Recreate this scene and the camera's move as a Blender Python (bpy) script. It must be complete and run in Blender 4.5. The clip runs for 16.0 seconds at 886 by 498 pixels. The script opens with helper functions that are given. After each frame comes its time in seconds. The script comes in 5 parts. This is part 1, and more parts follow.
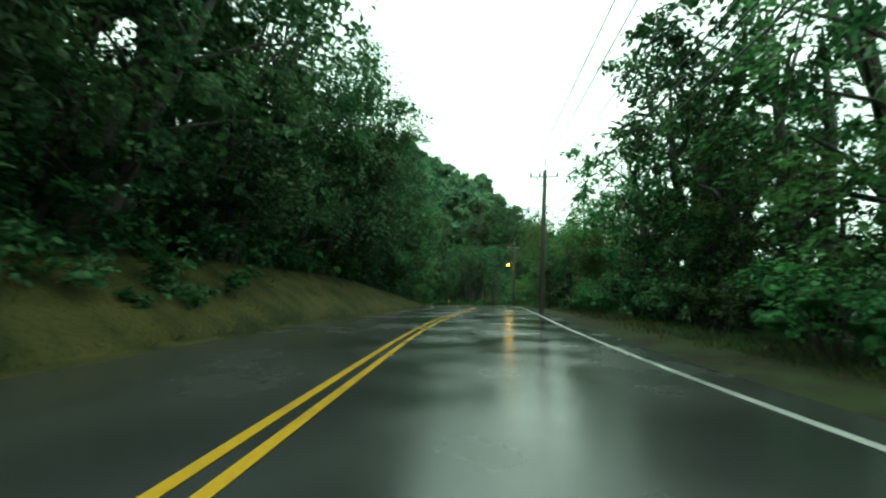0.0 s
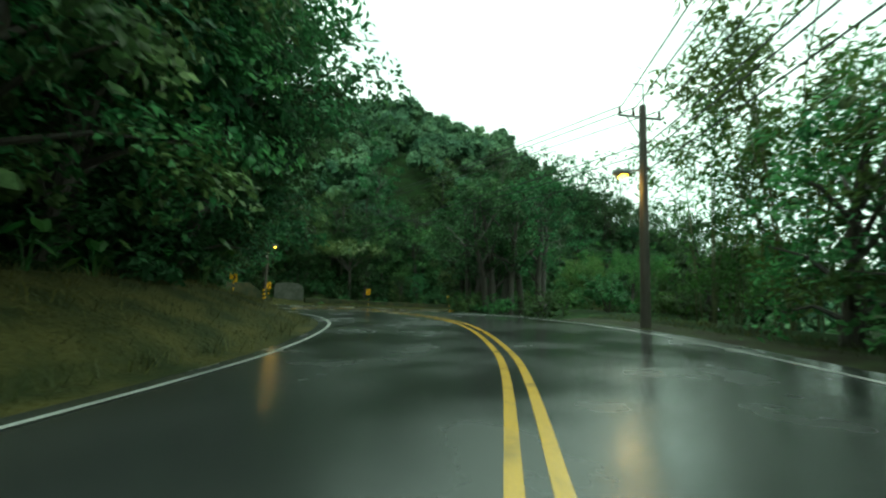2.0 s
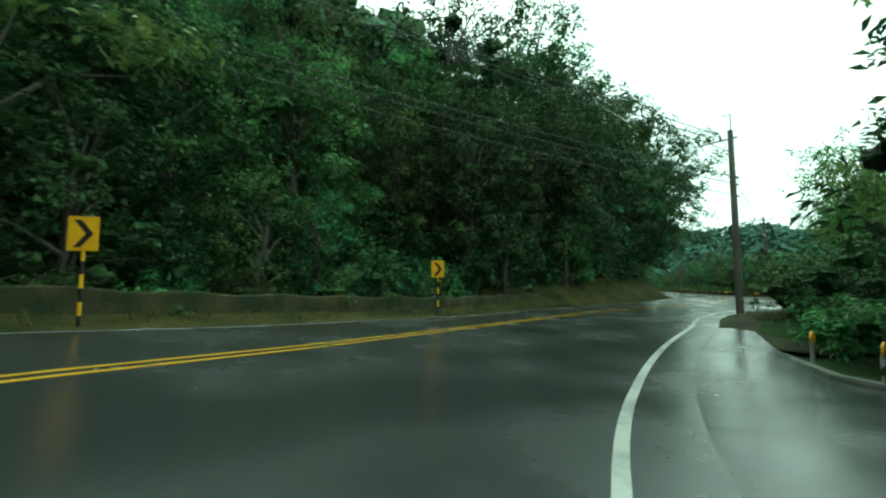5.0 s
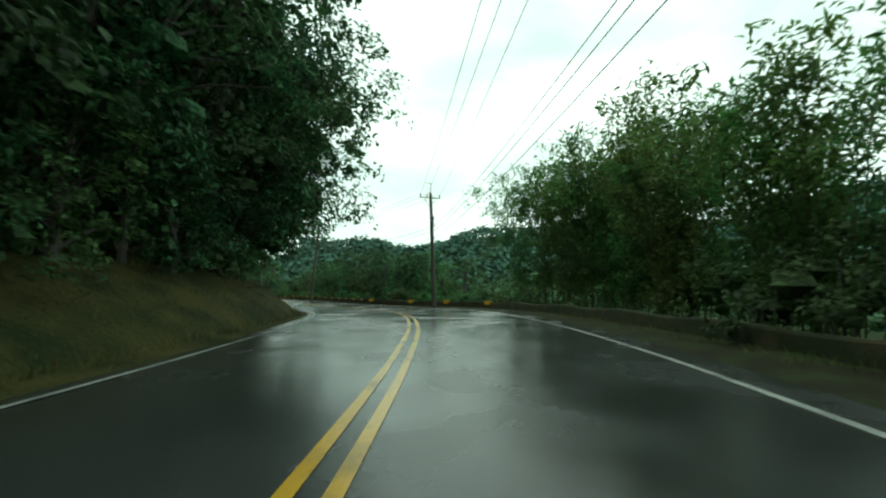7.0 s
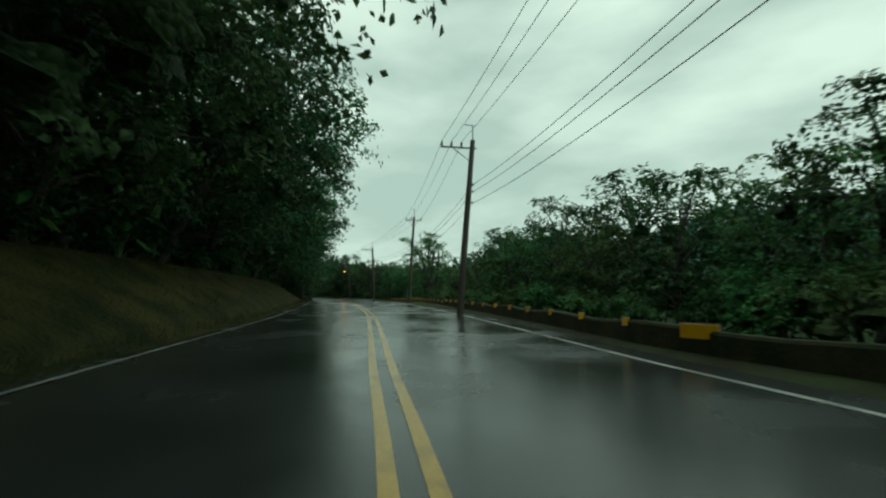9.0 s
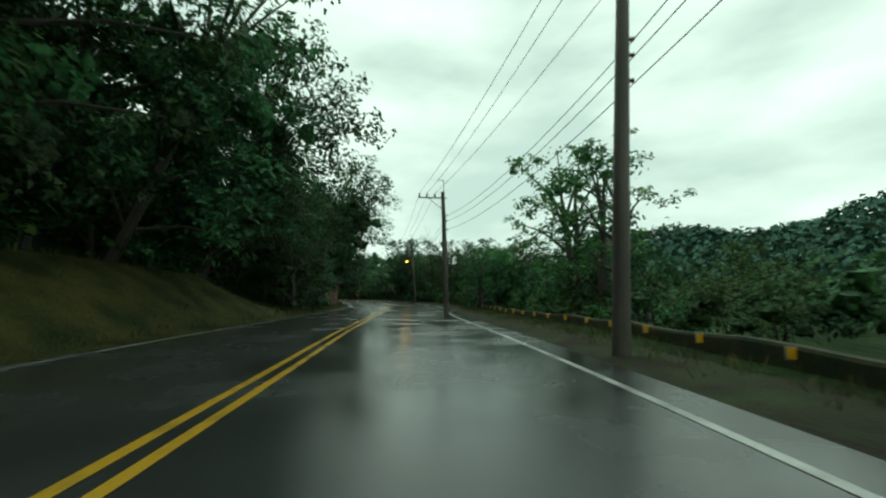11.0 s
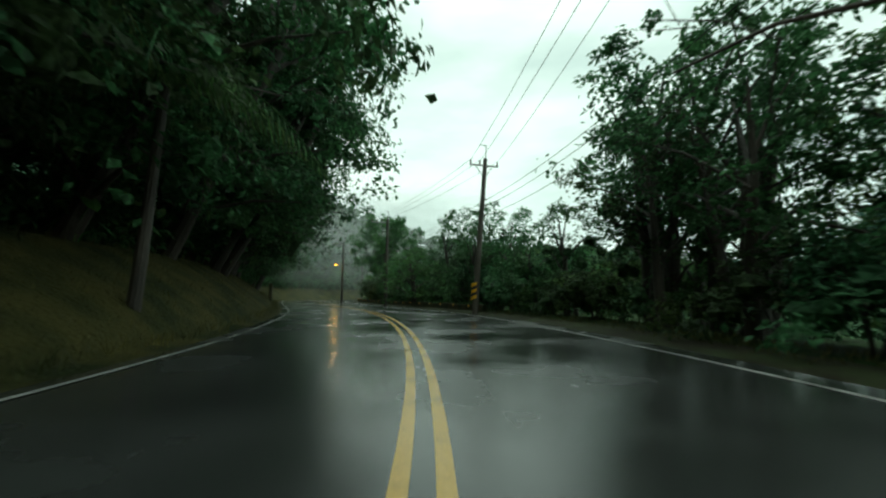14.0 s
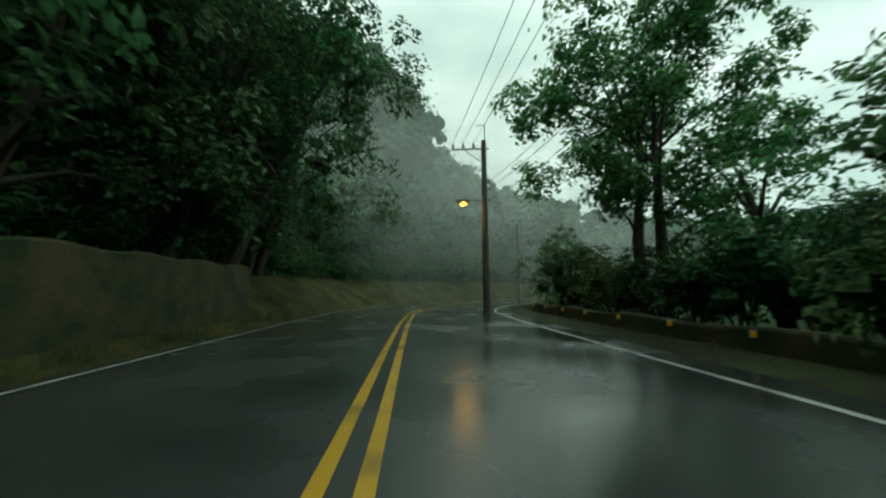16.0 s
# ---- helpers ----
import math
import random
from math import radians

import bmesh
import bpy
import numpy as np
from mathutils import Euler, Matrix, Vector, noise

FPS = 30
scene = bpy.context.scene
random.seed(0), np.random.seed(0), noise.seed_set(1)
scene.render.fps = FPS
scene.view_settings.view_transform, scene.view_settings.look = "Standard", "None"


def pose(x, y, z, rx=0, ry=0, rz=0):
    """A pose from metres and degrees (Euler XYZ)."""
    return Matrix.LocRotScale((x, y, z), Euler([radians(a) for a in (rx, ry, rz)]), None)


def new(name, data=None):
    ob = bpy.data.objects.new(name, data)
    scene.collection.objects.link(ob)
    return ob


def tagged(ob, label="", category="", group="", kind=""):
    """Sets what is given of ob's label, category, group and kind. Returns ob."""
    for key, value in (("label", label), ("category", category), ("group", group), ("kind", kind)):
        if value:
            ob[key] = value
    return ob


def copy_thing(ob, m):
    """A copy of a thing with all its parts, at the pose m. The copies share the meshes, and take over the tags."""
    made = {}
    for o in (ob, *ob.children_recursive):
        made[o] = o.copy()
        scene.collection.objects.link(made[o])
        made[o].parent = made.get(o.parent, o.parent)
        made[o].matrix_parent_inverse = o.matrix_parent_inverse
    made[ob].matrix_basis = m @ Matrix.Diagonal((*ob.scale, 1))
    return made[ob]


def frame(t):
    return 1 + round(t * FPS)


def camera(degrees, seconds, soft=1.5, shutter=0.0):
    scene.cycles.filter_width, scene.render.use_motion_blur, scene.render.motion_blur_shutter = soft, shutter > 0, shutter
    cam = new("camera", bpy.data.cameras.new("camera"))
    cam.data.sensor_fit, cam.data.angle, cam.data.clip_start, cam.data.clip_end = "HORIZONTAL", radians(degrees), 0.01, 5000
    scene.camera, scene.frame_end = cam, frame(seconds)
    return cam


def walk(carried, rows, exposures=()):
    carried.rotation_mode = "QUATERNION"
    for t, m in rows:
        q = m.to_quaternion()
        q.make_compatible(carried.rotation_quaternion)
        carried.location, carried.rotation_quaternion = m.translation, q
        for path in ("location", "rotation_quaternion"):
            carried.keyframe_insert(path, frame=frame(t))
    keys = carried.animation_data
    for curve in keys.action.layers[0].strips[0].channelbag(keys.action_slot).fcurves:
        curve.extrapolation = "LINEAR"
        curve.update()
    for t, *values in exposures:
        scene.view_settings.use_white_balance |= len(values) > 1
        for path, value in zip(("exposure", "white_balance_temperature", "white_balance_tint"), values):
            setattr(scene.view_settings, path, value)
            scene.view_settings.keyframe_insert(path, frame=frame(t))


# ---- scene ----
# ---------------------------------------------------------------- camera
cam = camera(91.0, 16.0, soft=2.2, shutter=0.10)
walk(cam, [
    (0.0, pose(0.00, -0.00, 1.15, 97.42, 0.01, -0.00)),
    (0.5, pose(0.34, 10.55, 1.47, 97.52, -0.04, -6.80)),
    (1.0, pose(1.39, 20.39, 1.74, 97.01, -0.14, -8.47)),
    (1.5, pose(2.33, 29.73, 1.87, 96.48, -0.29, -6.21)),
    (2.0, pose(2.43, 38.74, 1.96, 96.43, -0.61, 1.87)),
    (2.5, pose(1.16, 47.48, 2.07, 97.04, -1.22, 11.17)),
    (3.0, pose(-1.32, 56.23, 2.33, 96.77, -0.69, 17.47)),
    (3.5, pose(-3.94, 63.56, 2.31, 93.95, 0.92, 18.85)),
    (4.0, pose(-5.84, 69.78, 1.99, 92.81, 1.85, 11.78)),
    (4.5, pose(-6.37, 76.30, 1.70, 93.76, 0.91, -5.20)),
    (4.8, pose(-5.92, 79.01, 1.62, 94.36, 0.30, -17.82)),
    (5.0, pose(-5.34, 80.79, 1.59, 94.78, -0.00, -23.87)),
    (5.2, pose(-4.42, 82.74, 1.55, 94.70, 0.07, -29.70)),
    (5.5, pose(-2.52, 85.72, 1.51, 95.40, 0.06, -38.68)),
    (6.0, pose(2.06, 90.42, 1.51, 95.74, 0.07, -52.98)),
    (6.5, pose(8.09, 94.36, 1.50, 95.67, 0.12, -64.08)),
    (7.0, pose(15.14, 97.59, 1.48, 95.56, 0.22, -69.85)),
    (7.3, pose(19.68, 99.40, 1.46, 95.58, 0.29, -69.87)),
    (7.5, pose(22.79, 100.70, 1.47, 96.31, 0.34, -68.26)),
    (8.0, pose(30.75, 104.75, 1.50, 95.20, -0.83, -61.08)),
    (8.5, pose(38.06, 110.06, 1.45, 95.81, -0.59, -50.73)),
    (9.0, pose(44.51, 116.43, 1.33, 95.86, 0.30, -43.73)),
    (9.5, pose(50.24, 123.28, 1.41, 96.18, 0.15, -39.35)),
    (10.0, pose(55.57, 130.51, 1.46, 96.09, 0.06, -36.66)),
    (10.5, pose(60.74, 138.14, 1.51, 96.04, 0.00, -34.82)),
    (11.0, pose(65.90, 146.29, 1.56, 95.97, -0.06, -33.05)),
    (11.3, pose(69.02, 151.54, 1.57, 95.93, -0.09, -31.66)),
    (11.5, pose(71.12, 155.27, 1.59, 95.83, -0.09, -30.52)),
    (11.7, pose(73.17, 159.01, 1.54, 94.65, -0.07, -29.93)),
    (12.0, pose(76.08, 164.45, 1.45, 95.15, -0.12, -29.55)),
    (12.2, pose(77.95, 168.01, 1.42, 95.34, -0.10, -29.08)),
    (12.5, pose(80.71, 173.26, 1.40, 95.79, -0.01, -29.44)),
    (12.7, pose(82.49, 176.69, 1.44, 96.29, 0.06, -28.68)),
    (13.0, pose(85.01, 181.86, 1.44, 95.55, 0.02, -26.46)),
    (13.5, pose(88.35, 190.69, 1.47, 96.04, -0.62, -18.82)),
    (14.0, pose(90.69, 200.45, 1.53, 96.05, -0.66, -11.39)),
    (14.5, pose(91.72, 210.82, 1.58, 96.14, 0.22, -3.33)),
    (15.0, pose(91.52, 221.06, 1.69, 96.23, 0.06, 2.53)),
    (15.5, pose(90.55, 231.65, 1.65, 95.36, 0.37, 5.24)),
    (16.0, pose(89.07, 243.23, 1.56, 95.34, 0.60, 6.14)),
], exposures=[
    (0.0, 1.0, 6400, -31), (1.0, 0.95, 6400, -31), (2.0, 0.85, 6400, -31), (2.5, 0.6, 6400, -30), (3.0, 0.4, 6400, -31), (3.5, 1.15, 6200, -30),
    (4.0, 2.2, 5850, -26), (4.6, 2.05, 5900, -27), (5.0, 0.95, 6200, -32), (5.4, 0.6, 6350, -30), (7.3, 0.35, 6450, -21), (8.0, 0.1, 6450, -21),
    (9.0, -0.45, 6450, -23), (11.5, 0.0, 6500, -20), (12.5, -0.2, 6450, -22), (13.0, -0.2, 6400, -22), (14.0, 0.05, 6350, -19), (14.6, 0.05, 6350, -19), (15.0, -0.08, 6350, -20), (16.0, 0.05, 6300, -21),
])

# ---------------------------------------------------------------- sky
world = bpy.data.worlds.new("overcast_sky")
scene.world = world
world.use_nodes = True
wn, wl_ = world.node_tree.nodes, world.node_tree.links
wn.clear()
w_out, w_bg = wn.new("ShaderNodeOutputWorld"), wn.new("ShaderNodeBackground")
w_sky = wn.new("ShaderNodeTexSky")
w_sky.sky_type = 'NISHITA'
w_sky.sun_disc = False
w_sky.sun_elevation, w_sky.sun_rotation = radians(58), radians(20)
w_co, w_map = wn.new("ShaderNodeTexCoord"), wn.new("ShaderNodeMapping")
w_map.inputs["Scale"].default_value = (1.6, 1.6, 4.5)
w_no, w_ra = wn.new("ShaderNodeTexNoise"), wn.new("ShaderNodeValToRGB")
w_no.inputs["Scale"].default_value, w_no.inputs["Detail"].default_value = 1.5, 6
w_no.inputs["Roughness"].default_value = 0.48
w_ra.color_ramp.elements[0].position, w_ra.color_ramp.elements[0].color = 0.36, (0.60, 0.66, 0.67, 1)
w_ra.color_ramp.elements[1].position, w_ra.color_ramp.elements[1].color = 0.66, (1.0, 1.02, 1.02, 1)
w_sc = wn.new("ShaderNodeVectorMath")
w_sc.operation = 'SCALE'
w_sc.inputs[3].default_value = 0.06
w_mix = wn.new("ShaderNodeMix")
w_mix.data_type = 'RGBA'
w_mix.inputs[0].default_value = 0.92
wl_.new(w_co.outputs["Generated"], w_map.inputs["Vector"])
wl_.new(w_map.outputs[0], w_no.inputs["Vector"])
wl_.new(w_no.outputs["Fac"], w_ra.inputs[0])
wl_.new(w_sky.outputs[0], w_sc.inputs[0])
wl_.new(w_sc.outputs[0], w_mix.inputs[6])
wl_.new(w_ra.outputs[0], w_mix.inputs[7])
wl_.new(w_mix.outputs[2], w_bg.inputs[0])
w_bg.inputs[1].default_value = 1.25
wl_.new(w_bg.outputs[0], w_out.inputs[0])

sun_data = bpy.data.lights.new("sun", 'SUN')
sun_data.energy, sun_data.angle, sun_data.color = 0.5, radians(25), (1.0, 0.97, 0.92)
sun = new("sun", sun_data)
sun.matrix_world = pose(0, 0, 60, 32, 0, 160)


# ---------------------------------------------------------------- materials
def mat(name, base, rough=0.6, vary=0.25, scale=3.0, fine=40.0, bump=0.2, bump_scale=None, metal=0.0, second=None,
        spread=(0.4, 0.65), coat=0.0, island=0.0, objrand=0.0, rough2=None, spec=0.5, stretch=(1, 1, 1), dist=0.02, trans=0.0, cells=0.0):
    """Two-scale noise on colour and roughness, with fine relief."""
    m = bpy.data.materials.new(name)
    m.use_nodes = True
    nt = m.node_tree
    n, l = nt.nodes, nt.links
    b = n["Principled BSDF"]
    co, mp = n.new("ShaderNodeTexCoord"), n.new("ShaderNodeMapping")
    geo = n.new("ShaderNodeNewGeometry")
    mp.inputs["Scale"].default_value = stretch
    l.new(geo.outputs["Position"], mp.inputs["Vector"])
    big, small = n.new("ShaderNodeTexNoise"), n.new("ShaderNodeTexNoise")
    big.inputs["Scale"].default_value, big.inputs["Detail"].default_value = scale, 5
    small.inputs["Scale"].default_value, small.inputs["Detail"].default_value = fine, 3
    l.new(mp.outputs[0], big.inputs["Vector"])
    l.new(mp.outputs[0], small.inputs["Vector"])
    ramp = n.new("ShaderNodeValToRGB")
    ramp.color_ramp.elements[0].position, ramp.color_ramp.elements[1].position = spread
    lo = second or tuple(c * (1 - vary) for c in base)
    ramp.color_ramp.elements[0].color = (*lo, 1)
    ramp.color_ramp.elements[1].color = (*base, 1)
    l.new(big.outputs["Fac"], ramp.inputs[0])
    hsv = n.new("ShaderNodeHueSaturation")
    val = n.new("ShaderNodeMath")
    val.operation = 'MULTIPLY_ADD'
    val.inputs[1].default_value, val.inputs[2].default_value = vary * 1.6, 1.0 - vary * 0.8
    l.new(small.outputs["Fac"], val.inputs[0])
    last = val
    for amount, src in ((island, geo.outputs["Random Per Island"]), (objrand, None)):
        if amount:
            if src is None:
                src = n.new("ShaderNodeObjectInfo").outputs["Random"]
            ma = n.new("ShaderNodeMath")
            ma.operation = 'MULTIPLY_ADD'
            ma.inputs[1].default_value, ma.inputs[2].default_value = amount * 2, 1 - amount
            mu = n.new("ShaderNodeMath")
            mu.operation = 'MULTIPLY'
            l.new(src, ma.inputs[0])
            l.new(ma.outputs[0], mu.inputs[0])
            l.new(last.outputs[0], mu.inputs[1])
            last = mu
    if cells:
        vo = n.new("ShaderNodeTexVoronoi")
        vo.inputs["Scale"].default_value = cells
        l.new(geo.outputs["Position"], vo.inputs["Vector"])
        sep, ma, mu = n.new("ShaderNodeSeparateColor"), n.new("ShaderNodeMath"), n.new("ShaderNodeMath")
        ma.operation, mu.operation = 'MULTIPLY_ADD', 'MULTIPLY'
        ma.inputs[1].default_value, ma.inputs[2].default_value = 1.0, 0.5
        l.new(vo.outputs["Color"], sep.inputs[0])
        l.new(sep.outputs[0], ma.inputs[0])
        l.new(ma.outputs[0], mu.inputs[0])
        l.new(last.outputs[0], mu.inputs[1])
        last = mu
        cb = n.new("ShaderNodeBump")
        cb.invert = True
        cb.inputs["Strength"].default_value, cb.inputs["Distance"].default_value = 0.9, 0.6 / cells
        l.new(vo.outputs["Distance"], cb.inputs["Height"])
        l.new(cb.outputs[0], b.inputs["Normal"])
    l.new(last.outputs[0], hsv.inputs["Value"])
    if objrand:
        hu = n.new("ShaderNodeMath")
        hu.operation = 'MULTIPLY_ADD'
        hu.inputs[1].default_value, hu.inputs[2].default_value = 0.08, 0.446
        l.new(n.new("ShaderNodeObjectInfo").outputs["Random"], hu.inputs[0])
        l.new(hu.outputs[0], hsv.inputs["Hue"])
    l.new(ramp.outputs[0], hsv.inputs["Color"])
    l.new(hsv.outputs[0], b.inputs["Base Color"])
    b.inputs["Roughness"].default_value = rough
    b.inputs["Specular IOR Level"].default_value = spec
    if rough2 is not None:
        rr = n.new("ShaderNodeMapRange")
        rr.inputs["From Min"].default_value, rr.inputs["From Max"].default_value = 0.38, 0.62
        rr.inputs["To Min"].default_value, rr.inputs["To Max"].default_value = rough, rough2
        l.new(big.outputs["Fac"], rr.inputs["Value"])
        l.new(rr.outputs[0], b.inputs["Roughness"])
    b.inputs["Metallic"].default_value = metal
    b.inputs["Coat Weight"].default_value = coat
    b.inputs["Coat Roughness"].default_value = 0.08
    if trans:
        tr, mx = n.new("ShaderNodeBsdfTranslucent"), n.new("ShaderNodeMixShader")
        mx.inputs[0].default_value = trans
        l.new(hsv.outputs[0], tr.inputs[0])
        l.new(b.outputs[0], mx.inputs[1])
        l.new(tr.outputs[0], mx.inputs[2])
        l.new(mx.outputs[0], n["Material Output"].inputs[0])
    if bump:
        bu, nb = n.new("ShaderNodeBump"), small
        if bump_scale:
            nb = n.new("ShaderNodeTexNoise")
            nb.inputs["Scale"].default_value, nb.inputs["Detail"].default_value = bump_scale, 4
            l.new(mp.outputs[0], nb.inputs["Vector"])
        bu.inputs["Strength"].default_value, bu.inputs["Distance"].default_value = bump, dist
        l.new(nb.outputs["Fac"], bu.inputs["Height"])
        l.new(bu.outputs[0], b.inputs["Normal"])
    return m


def glow(name, color, strength):
    m = bpy.data.materials.new(name)
    m.use_nodes = True
    b = m.node_tree.nodes["Principled BSDF"]
    b.inputs["Base Color"].default_value = (*color, 1)
    b.inputs["Emission Color"].default_value = (*color, 1)
    b.inputs["Emission Strength"].default_value = strength
    return m


M_ASPHALT = mat("wet_asphalt", (0.045, 0.048, 0.048), rough=0.10, rough2=0.30, vary=0.3, scale=0.45, fine=60, bump=0.12, bump_scale=90, dist=0.01, spec=0.5)
M_YELLOW = mat("worn_yellow_paint", (0.52, 0.31, 0.03), rough=0.25, vary=0.35, scale=2.0, fine=30, second=(0.30, 0.19, 0.03), spread=(0.30, 0.5), bump=0.15)
M_WHITE = mat("worn_white_paint", (0.42, 0.43, 0.41), rough=0.35, vary=0.3, scale=1.6, fine=25, second=(0.20, 0.21, 0.20), spread=(0.34, 0.56), bump=0.15)
M_SOIL = mat("wet_forest_soil", (0.024, 0.050, 0.015), rough=0.95, spec=0.08, vary=0.5, scale=0.5, fine=9, second=(0.014, 0.022, 0.008), bump=0.6, dist=0.1)
M_VERGE = mat("wet_verge", (0.032, 0.044, 0.016), rough=0.85, spec=0.15, vary=0.5, scale=1.2, fine=20, second=(0.020, 0.018, 0.010), bump=0.6, dist=0.05)
M_LEAF = mat("forest_leaves", (0.078, 0.168, 0.066), rough=0.62, spec=0.22, vary=0.5, scale=0.35, fine=2.2, second=(0.034, 0.086, 0.034), island=0.30, objrand=0.42, bump=0, trans=0.35, cells=6.5)
M_LEAF_LIGHT = mat("light_leaves", (0.115, 0.220, 0.072), rough=0.6, spec=0.25, vary=0.45, scale=0.5, fine=2.2, second=(0.052, 0.125, 0.044), island=0.4, objrand=0.42, bump=0, trans=0.4, cells=6.5)
M_BAMBOO_LEAF = mat("bamboo_leaves", (0.105, 0.200, 0.052), rough=0.6, spec=0.25, vary=0.4, scale=0.5, fine=2.5, second=(0.060, 0.125, 0.036), island=0.4, objrand=0.2, bump=0, trans=0.45)
M_FAR = mat("far_woods", (0.105, 0.172, 0.086), rough=0.9, spec=0.1, vary=0.45, scale=0.16, fine=0.6, second=(0.050, 0.098, 0.058), island=0.25, bump=0, cells=2.6)
M_GRASS = mat("bank_grass", (0.130, 0.118, 0.032), rough=0.6, vary=0.5, scale=0.35, fine=3, second=(0.050, 0.060, 0.018), island=0.5, bump=0, trans=0.25)
M_BANK = mat("bank_turf", (0.070, 0.064, 0.019), rough=0.85, spec=0.15, vary=0.5, scale=0.8, fine=16, second=(0.020, 0.028, 0.008), spread=(0.36, 0.62), bump=1.0, bump_scale=9, dist=0.14)
M_BARK = mat("wet_bark", (0.060, 0.050, 0.040), rough=0.6, vary=0.45, scale=3, fine=22, bump=0.7, dist=0.04, stretch=(1, 1, 0.25))
M_POLE = mat("pole_concrete", (0.092, 0.080, 0.066), rough=0.55, vary=0.35, scale=1.5, fine=30, second=(0.055, 0.046, 0.038), bump=0.25, stretch=(1, 1, 0.3))
M_STEEL = mat("galvanised_steel", (0.30, 0.31, 0.31), rough=0.45, vary=0.3, scale=5, fine=40, metal=0.7, bump=0.1)
M_CABLE = mat("black_cable", (0.018, 0.018, 0.020), rough=0.5, vary=0.3, bump=0)
M_PORCELAIN = mat("brown_insulator", (0.09, 0.055, 0.04), rough=0.25, vary=0.3, bump=0)
M_SIGN_Y = mat("sign_yellow", (0.80, 0.42, 0.015), rough=0.35, vary=0.15, scale=4, fine=30, bump=0.05)
M_SIGN_K = mat("sign_black", (0.016, 0.015, 0.015), rough=0.4, vary=0.25, bump=0.05)
M_SIGN_BACK = mat("sign_back_grey", (0.30, 0.31, 0.31), rough=0.5, vary=0.2, bump=0.05)
M_CONCRETE = mat("stained_concrete", (0.085, 0.088, 0.074), rough=0.65, vary=0.45, scale=1.6, fine=18, second=(0.036, 0.042, 0.028), bump=0.35, dist=0.02)
M_MOSSY = mat("mossy_concrete", (0.062, 0.052, 0.024), rough=0.75, spec=0.25, vary=0.5, scale=1.3, fine=14, second=(0.020, 0.030, 0.012), bump=0.4, dist=0.03)
M_LAMP = glow("sodium_glow", (1.0, 0.36, 0.03), 16.0)
# leaf green shifted paler and bluer: distance haze painted into the base colour
M_FAR_HAZE = mat("hazed_hill_woods", (0.080, 0.150, 0.110), rough=0.9, spec=0.1, vary=0.35, scale=0.02, fine=0.2, second=(0.060, 0.115, 0.088), island=0.08, bump=0, cells=1.6)
M_PALE = mat("pale_leaf_tips", (0.20, 0.25, 0.085), rough=0.5, vary=0.35, scale=0.8, fine=3, second=(0.10, 0.17, 0.05), island=0.3, bump=0, trans=0.25)
M_BIGLEAF = mat("broad_wet_leaves", (0.085, 0.20, 0.045), rough=0.28, vary=0.35, scale=1.2, fine=6, second=(0.04, 0.12, 0.03), objrand=0.2, bump=0, trans=0.2)
M_BRICK = mat("red_brick", (0.17, 0.046, 0.032), rough=0.7, vary=0.35, scale=1.4, fine=20, second=(0.105, 0.036, 0.026), objrand=0.16, bump=0.3)
M_MORTAR = mat("grey_mortar", (0.16, 0.11, 0.09), rough=0.8, vary=0.3, bump=0.3)
M_BLUE = mat("blue_painted_sheet", (0.016, 0.13, 0.34), rough=0.4, vary=0.25, scale=2, fine=15, bump=0.1)
M_ROOF = mat("dark_roof_sheet", (0.045, 0.040, 0.030), rough=0.75, vary=0.4, scale=1.5, fine=12, bump=0.3)
M_WINFRAME = mat("pale_window_frame", (0.45, 0.46, 0.44), rough=0.5, vary=0.2, bump=0.05)
M_PANE = mat("dark_window_pane", (0.02, 0.025, 0.025), rough=0.05, vary=0.2, bump=0)
M_LAMP_BODY = mat("lamp_housing", (0.13, 0.135, 0.135), rough=0.45, vary=0.2, bump=0.05)

# ---------------------------------------------------------------- the road's line
ROAD_X = [-2.4, -2.2, -2.0, -1.8, -1.6, -1.3, -0.8, 0.0, 1.0, 1.9, 2.8, 3.3, 2.3, -0.9, -5.6, -9.8, -12.0, -9.4, -3.9, 2.2, 8.5, 15.1, 21.8, 28.4, 34.7, 40.2, 44.8, 48.8, 52.7, 56.6, 60.2, 63.8, 67.2, 70.5, 73.8, 77.2, 80.7, 84.2, 87.3, 89.7, 91.2, 92.0, 92.1, 91.6, 90.6, 89.4, 88.2, 87.0, 85.9, 85.2, 86.1, 88.6, 92.7, 98.1, 104.3, 110.6, 116.9, 123.4]
ROAD_Y = [-30.1, -23.0, -16.0, -8.9, -1.8, 5.3, 12.3, 19.4, 26.4, 33.4, 40.4, 47.5, 54.5, 60.7, 66.1, 71.7, 78.4, 84.8, 89.1, 92.8, 96.0, 98.4, 100.8, 103.5, 106.8, 111.1, 116.5, 122.4, 128.2, 134.2, 140.3, 146.4, 152.6, 158.9, 165.1, 171.4, 177.5, 183.7, 190.0, 196.7, 203.6, 210.7, 217.7, 224.8, 231.8, 238.8, 245.8, 252.8, 259.8, 266.8, 273.8, 280.4, 286.1, 290.7, 294.2, 297.5, 300.6, 303.5]
